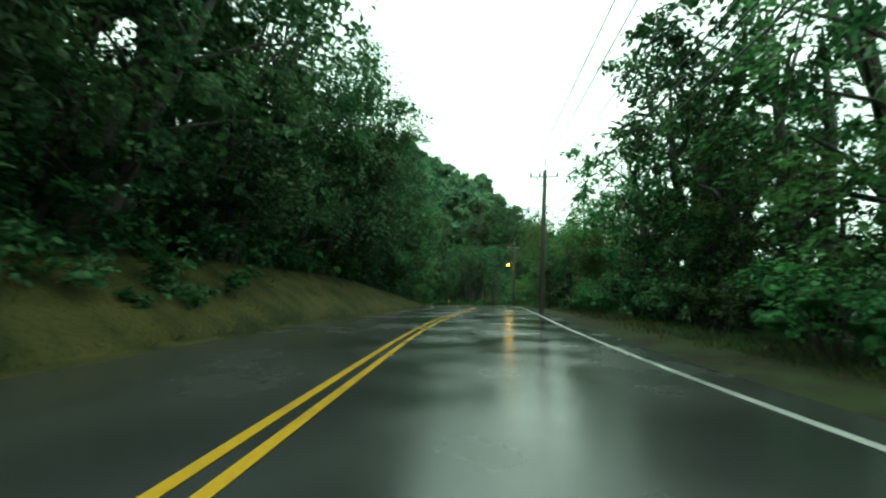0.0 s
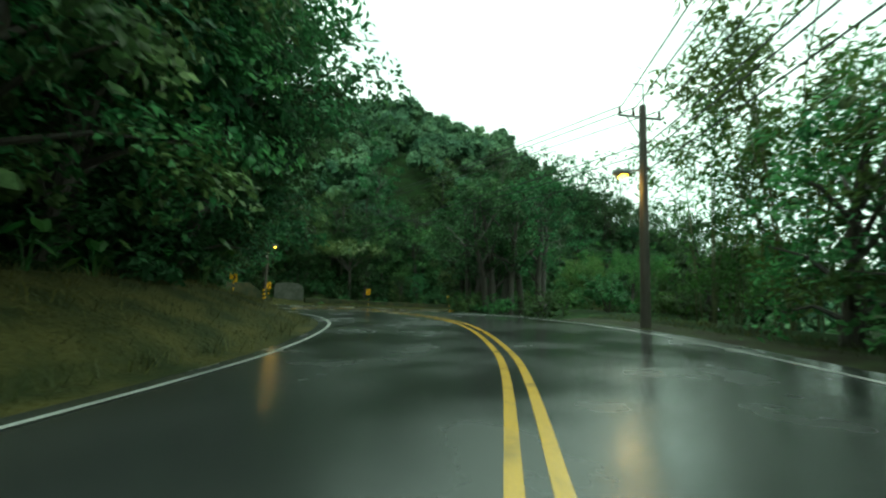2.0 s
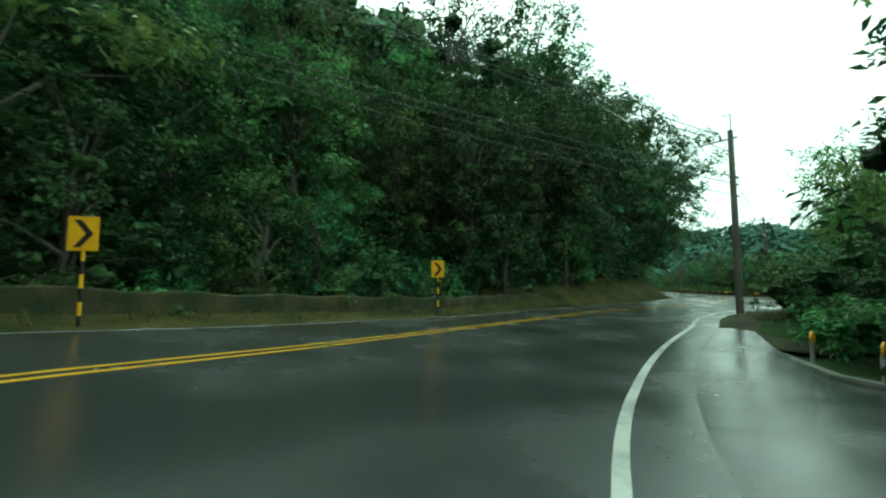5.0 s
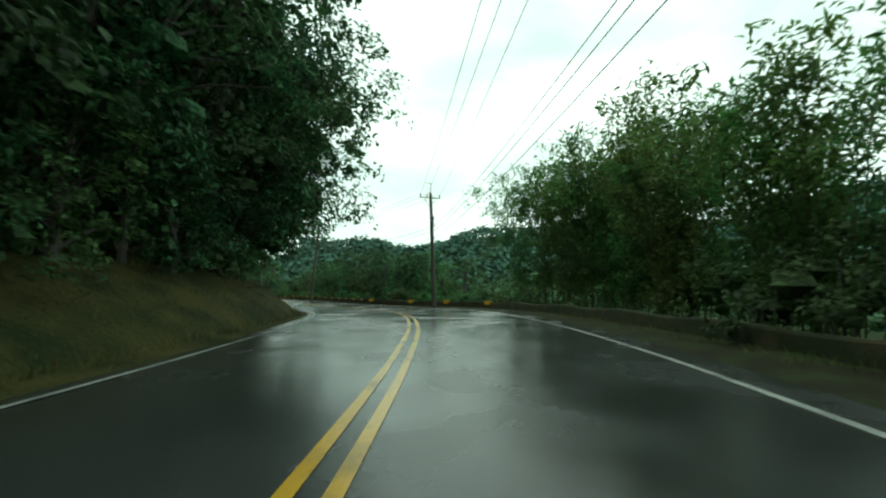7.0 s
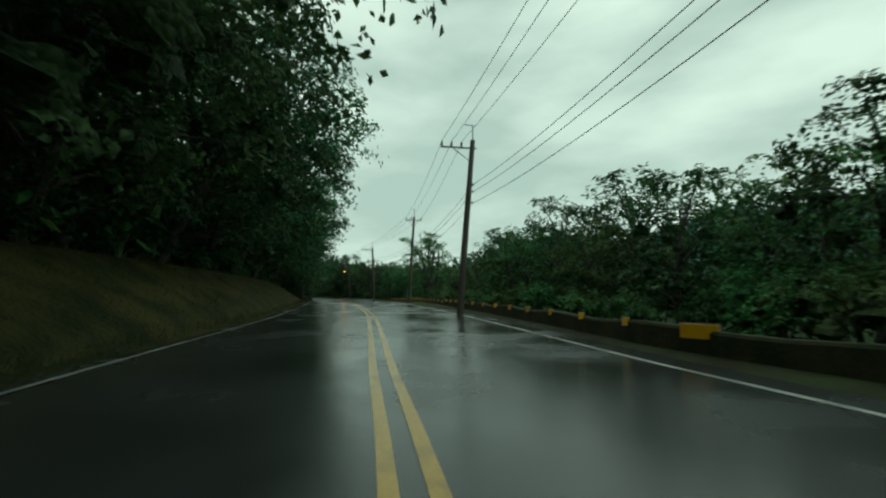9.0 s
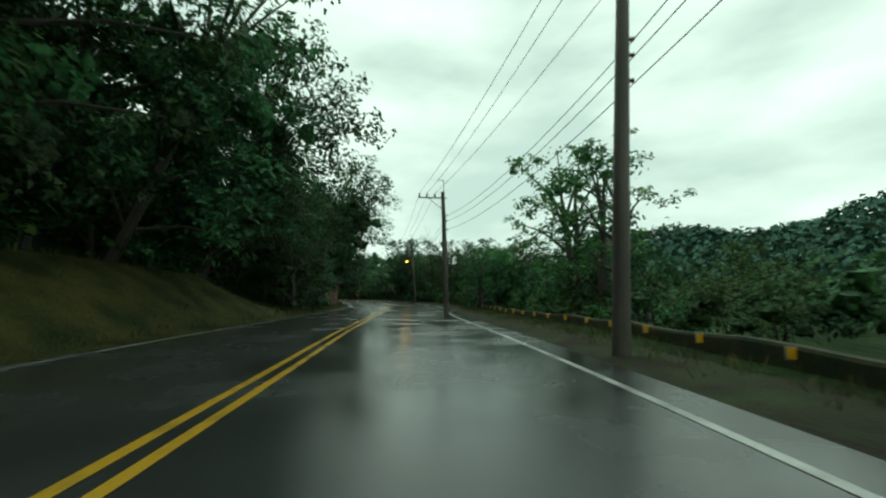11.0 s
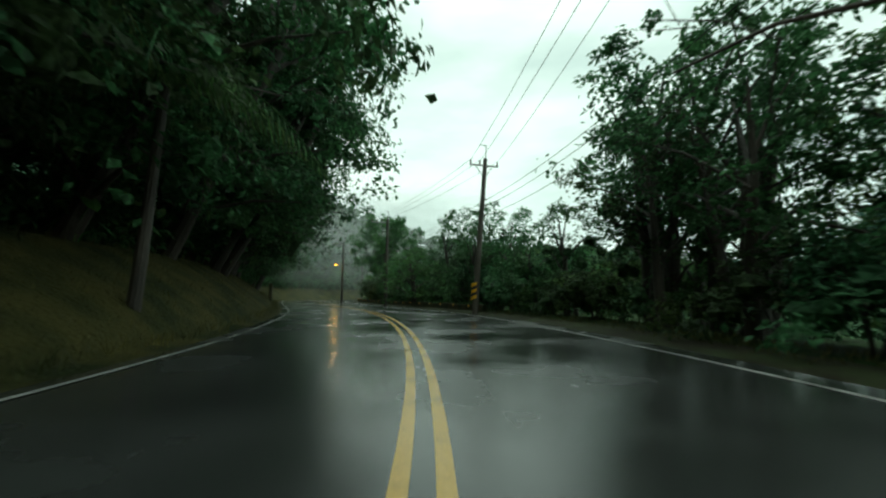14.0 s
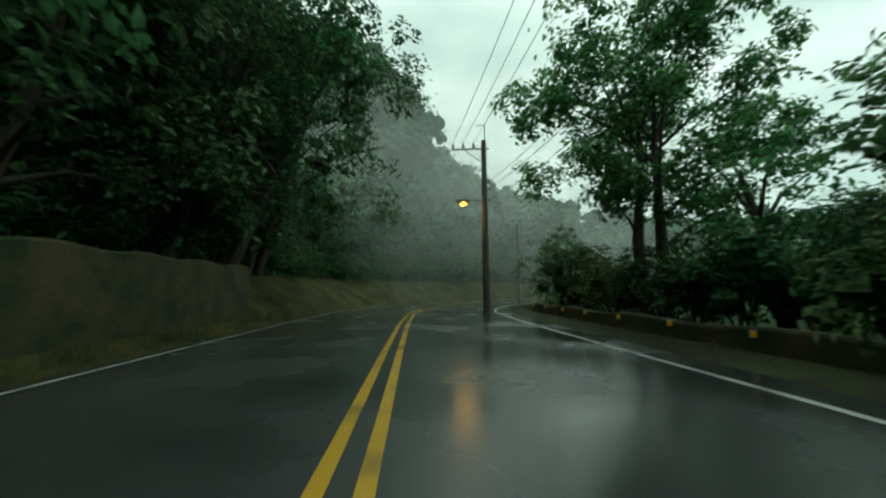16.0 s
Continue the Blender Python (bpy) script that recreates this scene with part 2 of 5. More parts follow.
ROAD_Z = [0.00, 0.00, 0.00, 0.00, 0.03, 0.16, 0.37, 0.56, 0.68, 0.76, 0.83, 0.93, 1.10, 1.19, 1.07, 0.95, 0.88, 0.72, 0.48, 0.37, 0.35, 0.33, 0.32, 0.34, 0.33, 0.27, 0.20, 0.24, 0.29, 0.33, 0.37, 0.40, 0.42, 0.40, 0.32, 0.27, 0.28, 0.30, 0.32, 0.36, 0.39, 0.44, 0.51, 0.53, 0.50, 0.45, 0.42, 0.41, 0.41, 0.41, 0.41, 0.41, 0.41, 0.41, 0.41, 0.41, 0.41, 0.41]


def spline(values, per=7):
    """Catmull-Rom through evenly spaced values."""
    v = np.array(values, float)
    v = np.concatenate([[2 * v[0] - v[1]], v, [2 * v[-1] - v[-2]]])
    out = []
    for i in range(1, len(v) - 2):
        u = np.arange(per) / per
        a, b, c, d = v[i - 1], v[i], v[i + 1], v[i + 2]
        out.append(0.5 * (2 * b + (c - a) * u + (2 * a - 5 * b + 4 * c - d) * u ** 2 + (3 * b - a - 3 * c + d) * u ** 3))
    return np.concatenate(out + [[v[-2]]])


RX, RY, RZ = spline(ROAD_X), spline(ROAD_Y), spline(ROAD_Z)
RS = np.concatenate([[0], np.cumsum(np.hypot(np.diff(RX), np.diff(RY)))])
TX, TY = np.gradient(RX), np.gradient(RY)
TL = np.hypot(TX, TY)
TX, TY = TX / TL, TY / TL
LENGTH = float(RS[-1])


def key(s, *pairs):
    return np.interp(s, [p[0] for p in pairs], [p[1] for p in pairs])


def right_width(s):
    return key(s, (0, 4.7), (60, 4.5), (85, 5.1), (93, 4.4), (98, 3.4), (104, 4.3), (110, 6.2), (118, 6.8), (126, 5.8), (133, 5.0), (140, 4.3), (147, 3.8), (156, 4.6), (165, 4.9),
               (176, 4.9), (190, 4.2), (205, 4.2), (235, 4.7), (285, 5.2), (310, 4.5), (345, 4.1), (400, 4.1))


def left_width(s):
    return key(s, (0, 4.3), (85, 4.3), (95, 4.4), (105, 3.9), (115, 4.4), (125, 3.5), (137, 2.9), (150, 3.6), (165, 4.3), (250, 4.2), (262, 3.9), (275, 4.3), (400, 4.3))


def bank(s):
    """Cross fall of the road, up to the left."""
    return key(s, (94, 0.0), (108, 0.06), (124, 0.06), (138, 0.0))


def station(s):
    s = min(max(s, 0.0), LENGTH)
    return [float(np.interp(s, RS, a)) for a in (RX, RY, RZ, TX, TY)]


def edge_curve():
    """The right edge line; round the tight bend it follows a curve of its own."""
    w = right_width(RS)
    ex, ey = RX + w * TY, RY - w * TX
    ks = [87, 89, 91.5, 96, 100.5, 105, 108, 111, 114.5, 118, 122.5, 127, 132, 138]
    kx = [5.4, 4.2, 2.3, -0.6, -2.9, -4.9, -5.9, -6.2, -5.6, -4.1, -1.7, 1.2, 4.8, 9.6]
    ky = [57.6, 59.6, 61.8, 65.6, 69.2, 73.0, 75.6, 78.0, 80.3, 82.2, 84.4, 86.6, 88.9, 91.2]
    inside = (RS > 87) & (RS < 138)
    ex = np.where(inside, np.interp(RS, ks, kx), ex)
    ey = np.where(inside, np.interp(RS, ks, ky), ey)
    soft = key(RS, (80, 0.0), (84, 1.0), (140, 1.0), (146, 0.0))
    for _ in range(4):
        k = np.ones(5) / 5
        ex = ex + soft * (np.convolve(np.pad(ex, 2, 'edge'), k, 'valid') - ex)
        ey = ey + soft * (np.convolve(np.pad(ey, 2, 'edge'), k, 'valid') - ey)
    return ex, ey


EX, EY = edge_curve()
ENX, ENY = np.gradient(EY), -np.gradient(EX)
ENL = np.maximum(np.hypot(ENX, ENY), 1e-6)
ENX, ENY = ENX / ENL, ENY / ENL


def by_edge(s, off, h=0.0):
    """The place off metres outside the right edge line."""
    x, y, nx, ny, z = (float(np.interp(s, RS, a)) for a in (EX, EY, ENX, ENY, RZ))
    return Vector((x + nx * off, y + ny * off, z - float(bank(s)) * (float(right_width(s)) + off) + h))


def on_road(s, d, h=0.0):
    """The place d metres to the right of the yellow line, h above the road."""
    x, y, z, tx, ty = station(s)
    return Vector((x + d * ty, y - d * tx, z - float(bank(s)) * d + h))


def heading(s):
    _, _, _, tx, ty = station(s)
    return math.degrees(math.atan2(-tx, ty))


def nearest(px, py):
    """Nearest station index and signed distance (right positive) for arrays of places."""
    px, py = np.atleast_1d(np.asarray(px, float)), np.atleast_1d(np.asarray(py, float))
    best, dist = np.empty(len(px), int), np.empty(len(px))
    for a in range(0, len(px), 4000):
        q = slice(a, a + 4000)
        dd = (px[q, None] - RX) ** 2 + (py[q, None] - RY) ** 2
        best[q] = dd.argmin(1)
        dist[q] = np.sqrt(dd.min(1))
    side = (px - RX[best]) * TY[best] - (py - RY[best]) * TX[best]
    return best, np.where(side < 0, -dist, dist)


def wave(x, y, scale, seed=0.0):
    return (np.sin(x / scale * 1.7 + seed) * np.cos(y / scale * 1.3 + seed * 2.1) + 0.6 * np.sin((x + y) / scale * 2.9 + seed * 3.7)
            + 0.4 * np.cos((x - 1.7 * y) / scale * 4.1 + seed)) / 2.0


def bank_height(s):
    return key(s, (0, 2.6), (60, 2.3), (74, 1.5), (92, 1.0), (104, 0.6), (124, 0.35), (138, 0.5), (150, 1.6), (160, 2.3), (242, 2.3), (249, 0.6), (272, 0.6), (284, 2.3), (322, 2.5), (340, 2.0), (400, 1.8))


def bank_rise(s, le):
    """Height of the grass bank le metres up from its foot."""
    return bank_height(s) * np.clip(le / 3.2, 0, 1) ** 0.85


def ground_z(px, py):
    px, py = np.atleast_1d(np.asarray(px, float)), np.atleast_1d(np.asarray(py, float))
    i, d = nearest(px, py)
    s = RS[i]
    base = RZ[i] - bank(s) * np.clip(d, -9, 9)
    le = -d - left_width(s) - 0.9
    re = d - right_width(s) - 1.5 - key(s, (86, 0), (92, 6), (132, 6), (138, 0))
    slope = key(s, (0, 0.45), (80, 0.5), (100, 0.545), (185, 0.56), (290, 0.56), (310, 0.35), (345, 0.5), (352, 0.7), (374, 0.7), (392, 0.2), (420, 0.1))
    left = bank_rise(s, le - 0.35) + slope * np.clip(le - 3.6, 0, 42) + 0.3 * slope * np.clip(le - 45.6, 0, 75) + np.clip(le - 120, 0, 400) * 0.05
    left = left + np.clip(slope * 2, 0, 1) * np.clip(le - 6, 0, 30) / 30 * (wave(px, py, 34, 1.0) * 9 + wave(px, py, 11, 2.0) * 2)
    left = left + np.clip((le - key(s, (190, 5), (250, 45))) / key(s, (190, 12), (250, 60)), 0, 1) * 70 * np.exp(-((px - 1) / 132) ** 2 - ((py - 304) / 125) ** 2)
    right = 0.10 * np.clip(re, 0, 1) - 0.10 * np.clip(re - 3, 0, 40) + np.clip(re - 4, 0, 20) / 20 * wave(px, py, 23, 5.0) * 1.0
    far = np.clip((d - 120) / 230, 0, 1)
    right = right + far * (58 + 26 * wave(px, py, 150, 4.0))
    z = base + np.where(d < 0, np.where(le > 0, left, -0.35 * np.clip(-le * 3, 0, 1)), np.where(re > 0, right, -0.35 * np.clip(-re * 3, 0, 1)))
    return z


def gz(x, y):
    return float(ground_z(x, y)[0])


# ---------------------------------------------------------------- mesh helpers
def mesh(name, verts, faces, material, smooth=False):
    me = bpy.data.meshes.new(name)
    me.from_pydata([tuple(v) for v in verts], [], [tuple(f) for f in faces])
    me.materials.append(material)
    if smooth:
        me.polygons.foreach_set("use_smooth", [True] * len(me.polygons))
    me.update()
    return me


def quads(name, corners, material):
    """A mesh of loose quads from an array (n, 4, 3)."""
    n = len(corners)
    me = bpy.data.meshes.new(name)
    me.vertices.add(4 * n)
    me.vertices.foreach_set("co", np.asarray(corners, np.float32).ravel())
    me.loops.add(4 * n)
    me.loops.foreach_set("vertex_index", np.arange(4 * n, dtype=np.int32))
    me.polygons.add(n)
    me.polygons.foreach_set("loop_start", np.arange(0, 4 * n, 4, dtype=np.int32))
    me.polygons.foreach_set("loop_total", np.full(n, 4, np.int32))
    me.materials.append(material)
    me.update()
    me.validate()
    return me


def part(name, bm, material, parent=None, label=""):
    me = bpy.data.meshes.new(name)
    bm.to_mesh(me)
    bm.free()
    me.materials.append(material)
    ob = new(name, me)
    ob.parent = parent
    if label:
        ob["label"] = label
    return ob


def part_mesh(name, me, parent=None, label=""):
    ob = new(name, me)
    ob.parent = parent
    if label:
        ob["label"] = label
    return ob


def box(bm, x0, y0, z0, x1, y1, z1, bevel=0.0):
    r = bmesh.ops.create_cube(bm, size=1.0, matrix=Matrix.Translation(((x0 + x1) / 2, (y0 + y1) / 2, (z0 + z1) / 2)) @ Matrix.Diagonal((abs(x1 - x0), abs(y1 - y0), abs(z1 - z0), 1)))
    if bevel:
        es = list({e for v in r["verts"] for e in v.link_edges})
        bmesh.ops.bevel(bm, geom=es, offset=bevel, segments=2, affect='EDGES', profile=0.7)


def tube(bm, points, radii, sides=8):
    """A tapered tube along points."""
    pts = [Vector(p) for p in points]
    rings = []
    for i, p in enumerate(pts):
        t = (pts[min(i + 1, len(pts) - 1)] - pts[max(i - 1, 0)]).normalized()
        a = t.orthogonal().normalized() if abs(t.z) > 0.9 else t.cross(Vector((0, 0, 1))).normalized()
        if abs(t.z) > 0.9:
            a = (Vector((1, 0, 0)) - t * t.x).normalized()
        b = t.cross(a)
        r = radii[i] if hasattr(radii, "__len__") else radii
        rings.append([bm.verts.new(p + (a * math.cos(2 * math.pi * k / sides) + b * math.sin(2 * math.pi * k / sides)) * r) for k in range(sides)])
    for q0, q1 in zip(rings, rings[1:]):
        for k in range(sides):
            bm.faces.new((q0[k], q0[(k + 1) % sides], q1[(k + 1) % sides], q1[k]))
    bm.faces.new(rings[0][::-1])
    bm.faces.new(rings[-1])


def strip(name, s0, s1, profile, material, step=1.0, kind="structure", label="", category="", smooth=True):
    """A sheet swept along the road; profile(s) gives (d, h) pairs from left to right."""
    ss = np.arange(s0, s1 + 0.01, step)
    verts, faces, w = [], [], None
    for s in ss:
        pr = profile(float(s))
        w = len(pr)
        verts += [on_road(float(s), q[0], q[1]) if len(q) == 2 else by_edge(float(s), q[0], q[1]) for q in pr]
    for i in range(len(ss) - 1):
        for k in range(w - 1):
            a = i * w + k
            faces.append((a, a + 1, a + w + 1, a + w))
    ob = new(name, mesh(name, verts, faces, material, smooth))
    return tagged(ob, label, category, kind=kind)


# ---------------------------------------------------------------- ground and road
def build_ground():
    def axis(lo, hi, step, reach):
        core = np.arange(lo, hi + step / 2, step)
        out, d = [], step
        v = hi
        while v < reach:
            d *= 1.22
            v += d
            out.append(v)
        out2, d, v = [], step, lo
        while v > -reach:
            d *= 1.22
            v -= d
            out2.append(v)
        return np.concatenate([out2[::-1], core, out])
    xs, ys = axis(-50, 150, 1.5, 3000), axis(-45, 330, 1.5, 3000)
    gx, gy = np.meshgrid(xs, ys)
    z = ground_z(gx.ravel(), gy.ravel())
    nx, ny = len(xs), len(ys)
    verts = np.stack([gx.ravel(), gy.ravel(), z], 1)
    idx = np.arange(nx * ny).reshape(ny, nx)
    faces = np.stack([idx[:-1, :-1], idx[:-1, 1:], idx[1:, 1:], idx[1:, :-1]], -1).reshape(-1, 4)
    me = mesh("ground", verts.tolist(), faces.tolist(), M_SOIL, True)
    return tagged(new("ground", me), "dark wet soil and leaf litter of the hillside", "ground", kind="structure")


def barrier_off(s):
    return float(key(s, (150, 2.4), (176, 2.3), (192, 1.2), (212, 1.8), (235, 3.4), (262, 3.4), (275, 1.9)))


def shoulder(s):
    return 0.7


build_ground()
strip("road", 0, LENGTH - 1, lambda s: [(-left_width(s) - 0.35, 0), (-left_width(s) / 2, 0.02), (0, 0.03), (right_width(s) * 0.4, 0.02), (0.0, 0.0, 1), (shoulder(s), -0.01, 1)], M_ASPHALT,
      label="wet dark asphalt mountain road with puddles", category="road")
def bank_profile(s):
    lw = float(left_width(s))
    rows = [(-lw - 0.9 - le, float(bank_rise(s, le)) + 0.06) for le in (3.5, 3.0, 2.4, 1.8, 1.2, 0.7, 0.3)]
    return rows + [(-lw - 0.95, 0.05), (-lw - 0.75, 0.02), (-lw - 0.3, -0.02)]


strip("verge_left", 0, LENGTH - 1, bank_profile, M_BANK, label="steep bank of short olive grass along the road", category="bank")
strip("verge_right", 0, 86, lambda s: [(shoulder(s) - 0.1, -0.03, 1), (shoulder(s) + 0.3, 0.03, 1), (shoulder(s) + 1.0, 0.06, 1), (shoulder(s) + 2.3, 0.02, 1)], M_VERGE,
      label="muddy grass verge along the road", category="verge")


KERB = [(5.8, 60.6), (3.8, 64.0), (2.2, 67.5), (1.6, 71.5), (1.6, 75.5), (1.6, 79.0), (1.9, 82.0), (3.0, 84.6), (5.4, 86.8), (8.6, 89.2)]


def bend_apron():
    """Paved pocket between the edge line and the kerb inside the bend."""
    edge = [by_edge(float(s), 0.6, -0.02) for s in np.arange(87, 137, 1.0)]
    m = len(edge)
    kx, ky = [p[0] for p in KERB], [p[1] for p in KERB]
    verts, faces = [], []
    for i, p in enumerate(edge):
        f = i / (m - 1) * (len(KERB) - 1)
        q = Vector((float(np.interp(f, range(len(KERB)), kx)), float(np.interp(f, range(len(KERB)), ky)), p.z - 0.02))
        for k in range(5):
            verts.append(p.lerp(q, k / 4))
    for i in range(m - 1):
        for k in range(4):
            a = i * 5 + k
            faces.append((a, a + 1, a + 6, a + 5))
    return tagged(new("bend_apron", mesh("bend_apron", verts, faces, M_ASPHALT, True)), "wet asphalt apron inside the tight bend", "road", kind="structure")


bend_apron()
def rise(s):
    return float(key(s, (132.5, 0.22), (138, 0.0)))


strip("verge_right_two", 132.5, LENGTH - 1, lambda s: [(shoulder(s) - 0.1, -0.03 - rise(s), 1), (shoulder(s) + 0.3, 0.03 - rise(s), 1), (shoulder(s) + 1.0, 0.06 - rise(s), 1), (barrier_off(s) + 1.4, 0.04 - rise(s), 1)], M_VERGE,
      label="muddy grass verge along the road", category="verge")
for d0 in (-0.20, 0.08):
    strip("center_line", 0, LENGTH - 1, lambda s: [(d0, 0.037), (d0 + 0.12, 0.037)], M_YELLOW, step=0.8,
          label="double yellow centre line, worn paint", category="road marking")
strip("edge_line_right", 0, LENGTH - 1, lambda s: [(-0.06, 0.006, 1), (0.06, 0.006, 1)], M_WHITE, step=0.8,
      label="white painted edge line", category="road marking")
strip("edge_line_left", 60, LENGTH - 1, lambda s: [(-left_width(s) - 0.05, 0.014), (-left_width(s) + 0.05, 0.014)], M_WHITE, step=0.8,
      label="white painted edge line", category="road marking")

# ---------------------------------------------------------------- utility poles
def utility_pole(x, y, z, height, wire_yaw, arm="both", stripes=False, transformer=False, lean=(0.0, 0.0), low=6.3):
    root = new("utility_pole")
    lx, ly = lean
    top = Vector((lx, ly, height))
    bm = bmesh.new()
    tube(bm, [Vector((0, 0, -0.6)), top * 0.33, top * 0.66, top], [0.17, 0.155, 0.135, 0.115], 14)
    part("shaft", bm, M_POLE, root)
    u = Vector((math.cos(radians(wire_yaw)), math.sin(radians(wire_yaw)), 0))
    f = Vector((-u.y, u.x, 0))
    zt = height - 0.35
    at = Vector((lx, ly, 0)) * (zt / height)
    lo, hi = (-0.85, 0.85) if arm == "both" else (-1.55, 0.25)
    bm = bmesh.new()
    tube(bm, [at + u * lo + f * 0.14 + Vector((0, 0, zt)), at + u * hi + f * 0.14 + Vector((0, 0, zt))], 0.05, 4)
    part("crossarm", bm, M_STEEL, root, "grey steel crossarm")
    for sgn in ((-1, 1) if arm == "both" else (-1,)):
        bm = bmesh.new()
        tube(bm, [at + u * (lo * 0.6 if sgn < 0 else hi * 0.6) + f * 0.14 + Vector((0, 0, zt - 0.04)), at + f * 0.12 + Vector((0, 0, zt - 0.75))], 0.022, 5)
        part("brace", bm, M_STEEL, root)
    spots = [lo + 0.06, (lo + hi) / 2 - 0.25, hi - 0.06] if arm == "both" else [lo + 0.06, lo + 0.55, lo + 1.05]
    for k in spots:
        bm = bmesh.new()
        p = at + u * k + f * 0.14
        tube(bm, [p + Vector((0, 0, zt + 0.02)), p + Vector((0, 0, zt + 0.10)), p + Vector((0, 0, zt + 0.16)), p + Vector((0, 0, zt + 0.22)), p + Vector((0, 0, zt + 0.30))],
             [0.02, 0.06, 0.035, 0.055, 0.02], 8)
        part("insulator", bm, M_PORCELAIN, root, "brown porcelain insulator")
    bm = bmesh.new()
    tube(bm, [at + Vector((0.05, 0, zt)), at + Vector((0.06, 0, zt + 1.15))], 0.028, 6)
    tube(bm, [at + Vector((0.06, 0, zt + 1.12)), at + u * -0.35 + Vector((0, 0, zt + 1.12))], 0.022, 6)
    part("ground_wire_mast", bm, M_STEEL, root, "thin steel mast for the earth wire")
    for k, h in ((0, low), (1, low - 0.35), (2, low - 0.9)):
        bm = bmesh.new()
        a = Vector((lx, ly, 0)) * (h / height)
        tube(bm, [a + u * 0.1 + Vector((0, 0, h)), a + u * 0.24 + Vector((0, 0, h))], [0.035, 0.05], 7)
        part("bracket", bm, M_PORCELAIN, root)
    if transformer:
        bm = bmesh.new()
        a = at + u * -0.40
        tube(bm, [a + Vector((0, 0, h)) for h in (zt - 2.0, zt - 1.95, zt - 1.2, zt - 1.12)], [0.14, 0.19, 0.19, 0.12], 14)
        part("transformer", bm, M_LAMP_BODY, root, "grey drum transformer")
    if stripes:
        for i in range(5):
            bm = bmesh.new()
            for k in range(16):
                a0, a1 = 2 * math.pi * k / 16, 2 * math.pi * (k + 1) / 16
                h0, h1 = 0.75 + i * 0.17 + 0.20 * abs((k / 8) % 2 - 1), 0.75 + i * 0.17 + 0.20 * abs(((k + 1) / 8) % 2 - 1)
                r = 0.178
                bm.faces.new([bm.verts.new((r * math.cos(b), r * math.sin(b), h)) for b, h in ((a0, h0), (a1, h1), (a1, h1 + 0.17), (a0, h0 + 0.17))])
            part("hazard_band", bm, M_SIGN_Y if i % 2 == 0 else M_SIGN_K, root, "yellow hazard band" if i % 2 == 0 else "black hazard band")
    root.matrix_world = pose(x, y, z)
    return root


def street_lamp(name, root_at, to, lit=True):
    """A curved arm from the pole to the lamp head, which looks down on the road."""
    root = new(name)
    a, b = Vector((0, 0, 0)), Vector(to) - Vector(root_at)
    bm = bmesh.new()
    tube(bm, [a, a + b * 0.3 + Vector((0, 0, 0.12)), a + b * 0.75 + Vector((0, 0, 0.14)), b + Vector((0, 0, 0.08))], [0.035, 0.033, 0.03, 0.028], 8)
    part("arm", bm, M_STEEL, root, "grey steel lamp arm")
    u = Vector((b.x, b.y, 0)).normalized()
    bm = bmesh.new()
    tube(bm, [b - u * 0.30 + Vector((0, 0, 0.08)), b - u * 0.2 + Vector((0, 0, 0.09)), b + u * 0.2 + Vector((0, 0, 0.09)), b + u * 0.36 + Vector((0, 0, 0.06))], [0.05, 0.13, 0.14, 0.05], 12)
    part("housing", bm, M_LAMP_BODY, root, "grey lamp housing")
    bm = bmesh.new()
    bmesh.ops.create_uvsphere(bm, u_segments=14, v_segments=8, radius=0.115, matrix=Matrix.Translation(b - Vector((0, 0, 0.03))) @ Matrix.Diagonal((1.25, 1.25, 0.75, 1)))
    part("lens", bm, M_LAMP if lit else M_SIGN_BACK, root, "glowing orange lens" if lit else "")
    root.matrix_world = Matrix.Translation(root_at)
    tagged(root, "lit orange sodium street lamp on an arm" if lit else "unlit street lamp on an arm", "street lamp", "street lamps")
    if lit:
        ld = bpy.data.lights.new("sodium_light", 'POINT')
        ld.energy, ld.color, ld.shadow_soft_size = 28, (1.0, 0.52, 0.12), 0.15
        lo = new("sodium_light", ld)
        lo.location = Vector(to) - Vector((0, 0, 0.35))
    return root


# place, height, crossarm kind, stripes, transformer, lean of the top
POLES = [
    ((3.2, -14.0), 8.4, "both", False, False, (0, 0)),
    ((5.6, 25.2), 8.5, "both", False, False, (0.5, 0)),
    ((8.6, 53.4), 7.6, "both", False, False, (0.2, 0)),
    ((-13.5, 98.0), 9.6, "both", False, False, (0, 0)),
    ((15.3, 93.7), 8.6, "side", False, False, (0, 0)),
    ((46.5, 109.8), 8.9, "both", False, False, (-0.3, 0.2)),
    ((59.4, 130.9), 8.5, "side", False, False, (0.55, -0.5)),
    ((73.0, 151.3), 9.0, "both", False, False, (0.7, 0)),
    ((80.9, 168.9), 7.8, "side", False, False, (-0.12, 0.3)),
    ((96.8, 200.9), 8.9, "side", False, True, (-0.8, 0.1)),
    ((97.0, 223.2), 8.6, "both", True, False, (0.6, 0)),
    ((93.6, 242.6), 8.4, "side", False, False, (0, 0)),
    ((88.9, 263.8), 8.3, "side", False, False, (0, 0)),
    ((92.0, 288.0), 8.2, "side", False, False, (0, 0)),
]
pole_tops = []
